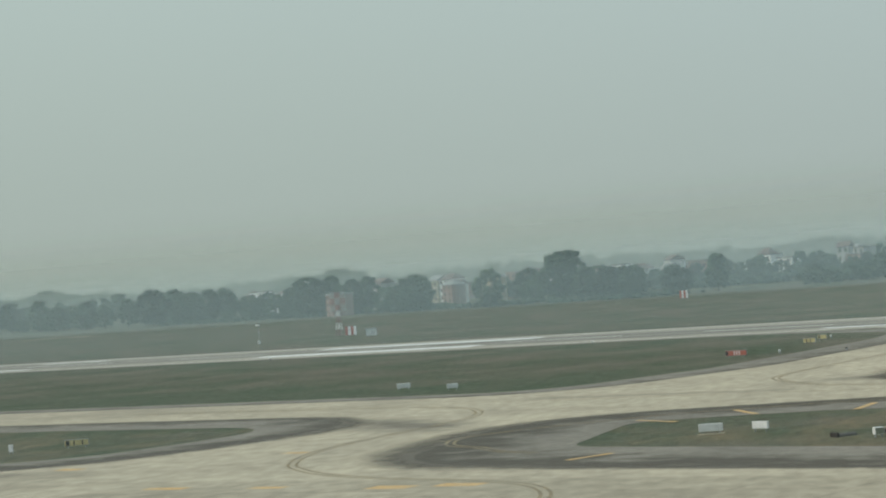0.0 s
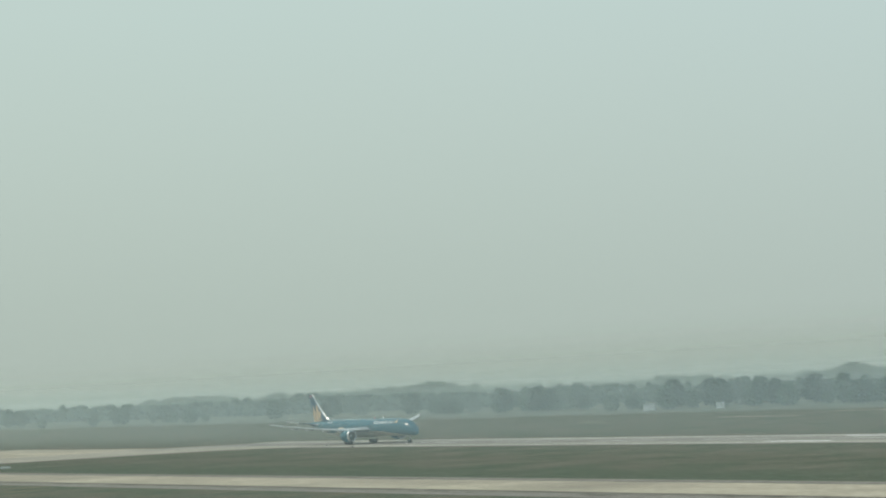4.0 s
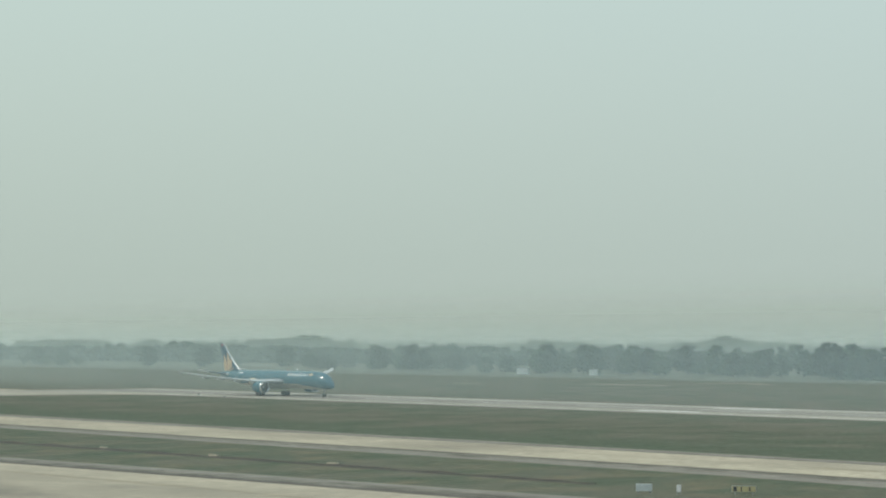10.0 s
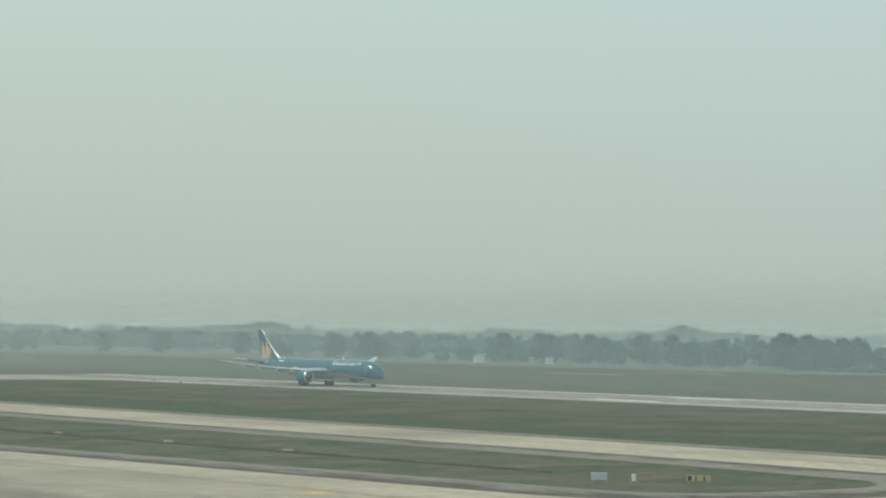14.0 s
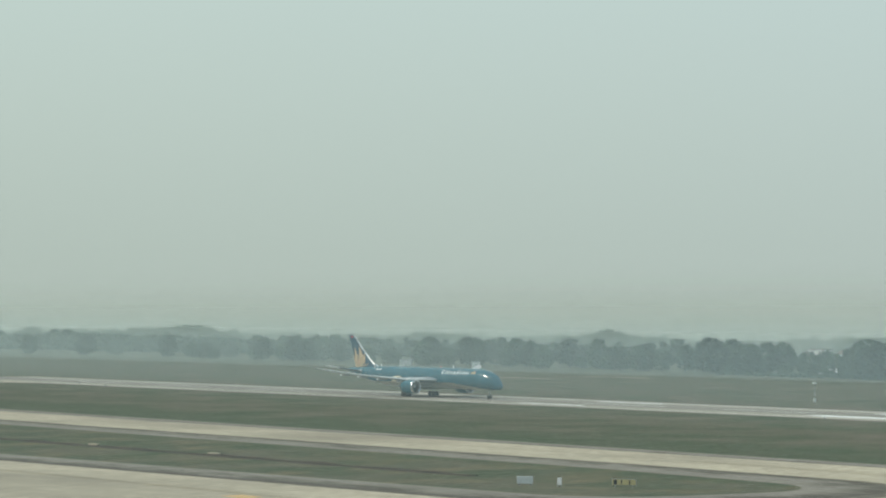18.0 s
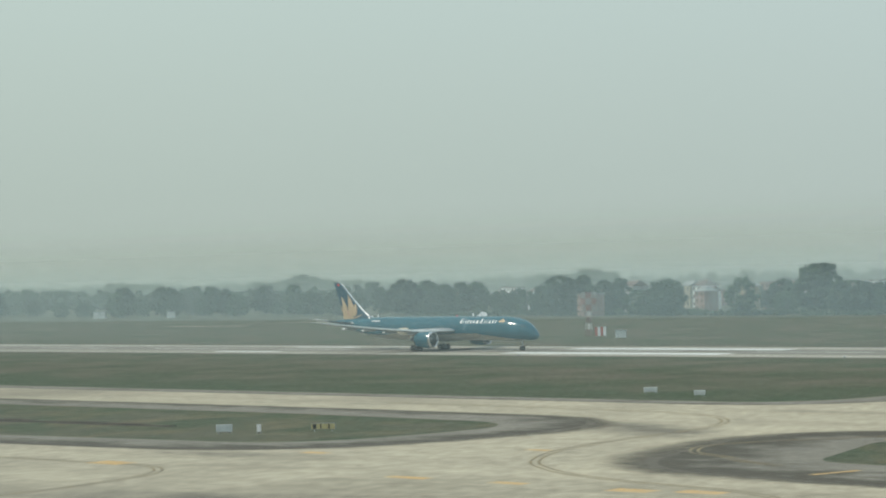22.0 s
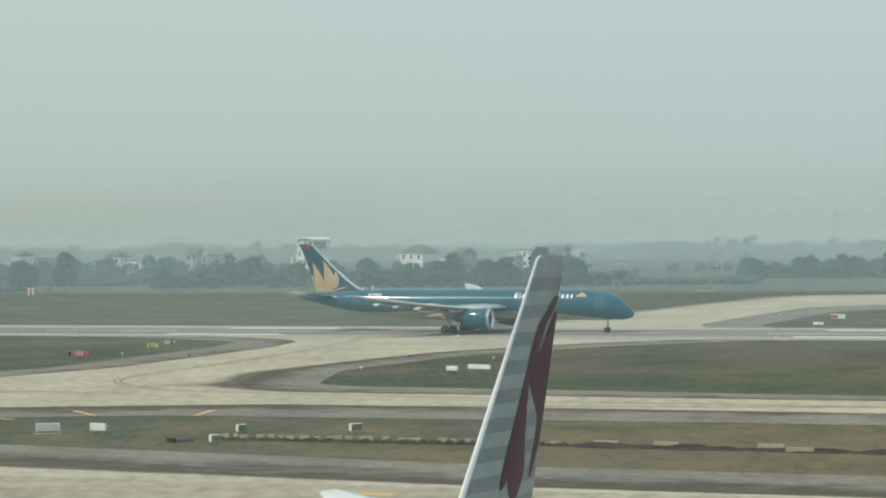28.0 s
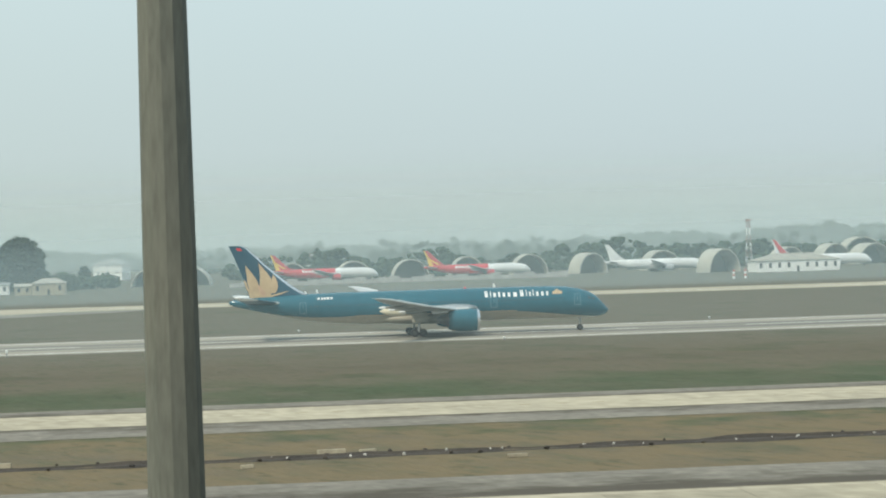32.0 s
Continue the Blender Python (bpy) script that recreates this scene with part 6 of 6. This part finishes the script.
wall_long = thing("boundary_wall", "low grey wall before the parked jets", "wall", kind="structure")
for i in range(30):
    part("wall_panel", box(14 + i * 4.4, 18.3 + i * 4.4, 916, 916.3, 0, 1.5 + 0.5 * (i * 7 % 3), bevel=0.03), WALL_GREY, wall_long)


def shelter(x, y, w, h, turn, deep=9):
    """An arched concrete aircraft shelter: a thick vaulted shell, pale front rim and a back wall whose dark colour is
    the shade inside.
    """
    top = thing("aircraft_shelter", "arched pale concrete aircraft shelter, open at the front", "shelter", "aircraft shelters", m=pose(x, y, 0, 0, 0, turn))

    def arch(r, hh, y0):
        return [Vector((r * math.cos(a), y0, hh * math.sin(a))) for a in (math.pi * i / 22 for i in range(23))]
    bm = bmesh.new()
    o0, o1, i0, i1 = [[bm.verts.new(p) for p in arch(r, hh, yy)] for r, hh, yy in ((w / 2, h, 0), (w / 2, h, deep), (w / 2 - 0.45, h - 0.45, 0), (w / 2 - 0.45, h - 0.45, deep))]
    for k in range(22):
        bm.faces.new((o0[k], o0[k + 1], o1[k + 1], o1[k]))
        bm.faces.new((i0[k], i1[k], i1[k + 1], i0[k + 1]))
        bm.faces.new((o0[k], i0[k], i0[k + 1], o0[k + 1]))
    part("shell", bm, SHELTER_CON, top)
    bm = bmesh.new()
    bm.faces.new([bm.verts.new(p) for p in arch(w / 2 - 0.5, h - 0.5, deep - 0.6)])
    part("back_wall", bm, SHELTER_INNER_SHADE, top, "back wall coloured dark for the shade inside")


for x, y, w, h, turn in ((-9, 985, 33, 9.8, -8), (41.7, 992, 14, 7.9, 0), (67.5, 992, 15.5, 8, 2), (91.4, 992, 15.5, 8, 2), (116.3, 1000, 14.5, 8.3, 2), (142, 992, 15.5, 8.6, 4), (165.5, 972, 14, 8.5, 22), (198.7, 990, 16, 8.5, 12),
                         (206.5, 908, 15, 9.2, 24), (254, 990, 14, 8.3, 15), (275, 995, 15, 9.1, 15), (291, 990, 18, 8.8, 20), (313, 1085, 22, 11, 10)):
    shelter(x, y, w, h, turn)
for x in (183, 187):
    top = thing("warning_post", "red and white banded post", "post", "banded posts", m=pose(x, 792, 0))
    for i in range(4):
        part("band", tube((0, 0, i * 0.8), (0, 0, i * 0.8 + 0.8), 0.45, 0.45, 10), SIGN_RED if i % 2 else SIGN_WHITE, top)

# ---- the apron's concrete slabs, with dark open joints between them ----
SLAB = CONCRETE.copy()
SLAB.name = "pale_concrete_slab"
sn, sl = SLAB.node_tree.nodes, SLAB.node_tree.links
slab_base = sn["Principled BSDF"].inputs["Base Color"]
slab_rnd, slab_rng, slab_mix = sn.new("ShaderNodeObjectInfo"), sn.new("ShaderNodeMapRange"), sn.new("ShaderNodeMix")
for i, v in ((3, 0.78), (4, 0.93)):
    slab_rng.inputs[i].default_value = v
sl.new(slab_rnd.outputs["Random"], slab_rng.inputs[0])
slab_mix.data_type, slab_mix.blend_type = "RGBA", "MULTIPLY"
slab_mix.inputs[0].default_value = 1.0
sl.new(slab_base.links[0].from_socket, slab_mix.inputs[6])
sl.new(slab_rng.outputs[0], slab_mix.inputs[7])
sl.new(slab_mix.outputs[2], slab_base)
slab_bm = bmesh.new()
for w, d, z in ((4.74, 4.19, 0.0), (4.71, 4.16, 0.003)):
    for x, y in ((-w, -d), (w, -d), (w, d), (-w, d)):
        slab_bm.verts.new((x, y, z))
slab_bm.verts.ensure_lookup_table()
slab_v = list(slab_bm.verts)
slab_bm.faces.new(slab_v[4:])
for i in range(4):
    slab_bm.faces.new((slab_v[i], slab_v[(i + 1) % 4], slab_v[4 + (i + 1) % 4], slab_v[4 + i]))
slab_mesh = mesh_from(slab_bm, "slab")
slab_mesh.materials.append(SLAB)
JOINT = mat("dark_joint_filler", (0.20, 0.175, 0.135), (0.27, 0.235, 0.18), 2, 0.95, spec=0.08)
part("joint_bed", sheet([rect(-155, 46.6, 109, 160)], 0.0735, 0.0), JOINT, apron, "dark joint filler between the slabs")
for i in range(21):
    for j in range(6):
        ob = new("slab", slab_mesh)
        ob.parent = apron
        ob.matrix_basis = Matrix.Translation((-150.2 + i * 9.6, 113.3 + j * 8.5, 0.0755))


# ---- what moves ----
def motions():
    def at(x):
        return pose(x, 424, 0.1)
    walk(airliner, [
        (0, at(-648.27)), (1, at(-646.59)), (2, at(-645.09)), (3, at(-643.58)), (4, at(-641.91)), (5, at(-639.88)), (6, at(-637.34)),
        (7, at(-634.10)), (8, at(-629.97)), (9, at(-624.61)), (10, at(-617.66)), (11, at(-608.75)), (12, at(-597.59)), (13, at(-584.09)),
        (14, at(-568.24)), (15, at(-550.03)), (16, at(-529.47)), (17, at(-506.62)), (18, at(-481.58)), (19, at(-454.46)), (20, at(-425.34)),
        (21, at(-394.32)), (22, at(-361.41)), (23, at(-326.63)), (24, at(-290.00)), (25, at(-251.54)), (26, at(-211.25)), (27, at(-169.13)),
        (28, at(-125.03)), (29, at(-78.77)), (30, at(-30.19)), (31, at(20.90)), (32, at(74.67)),
    ])


motions()
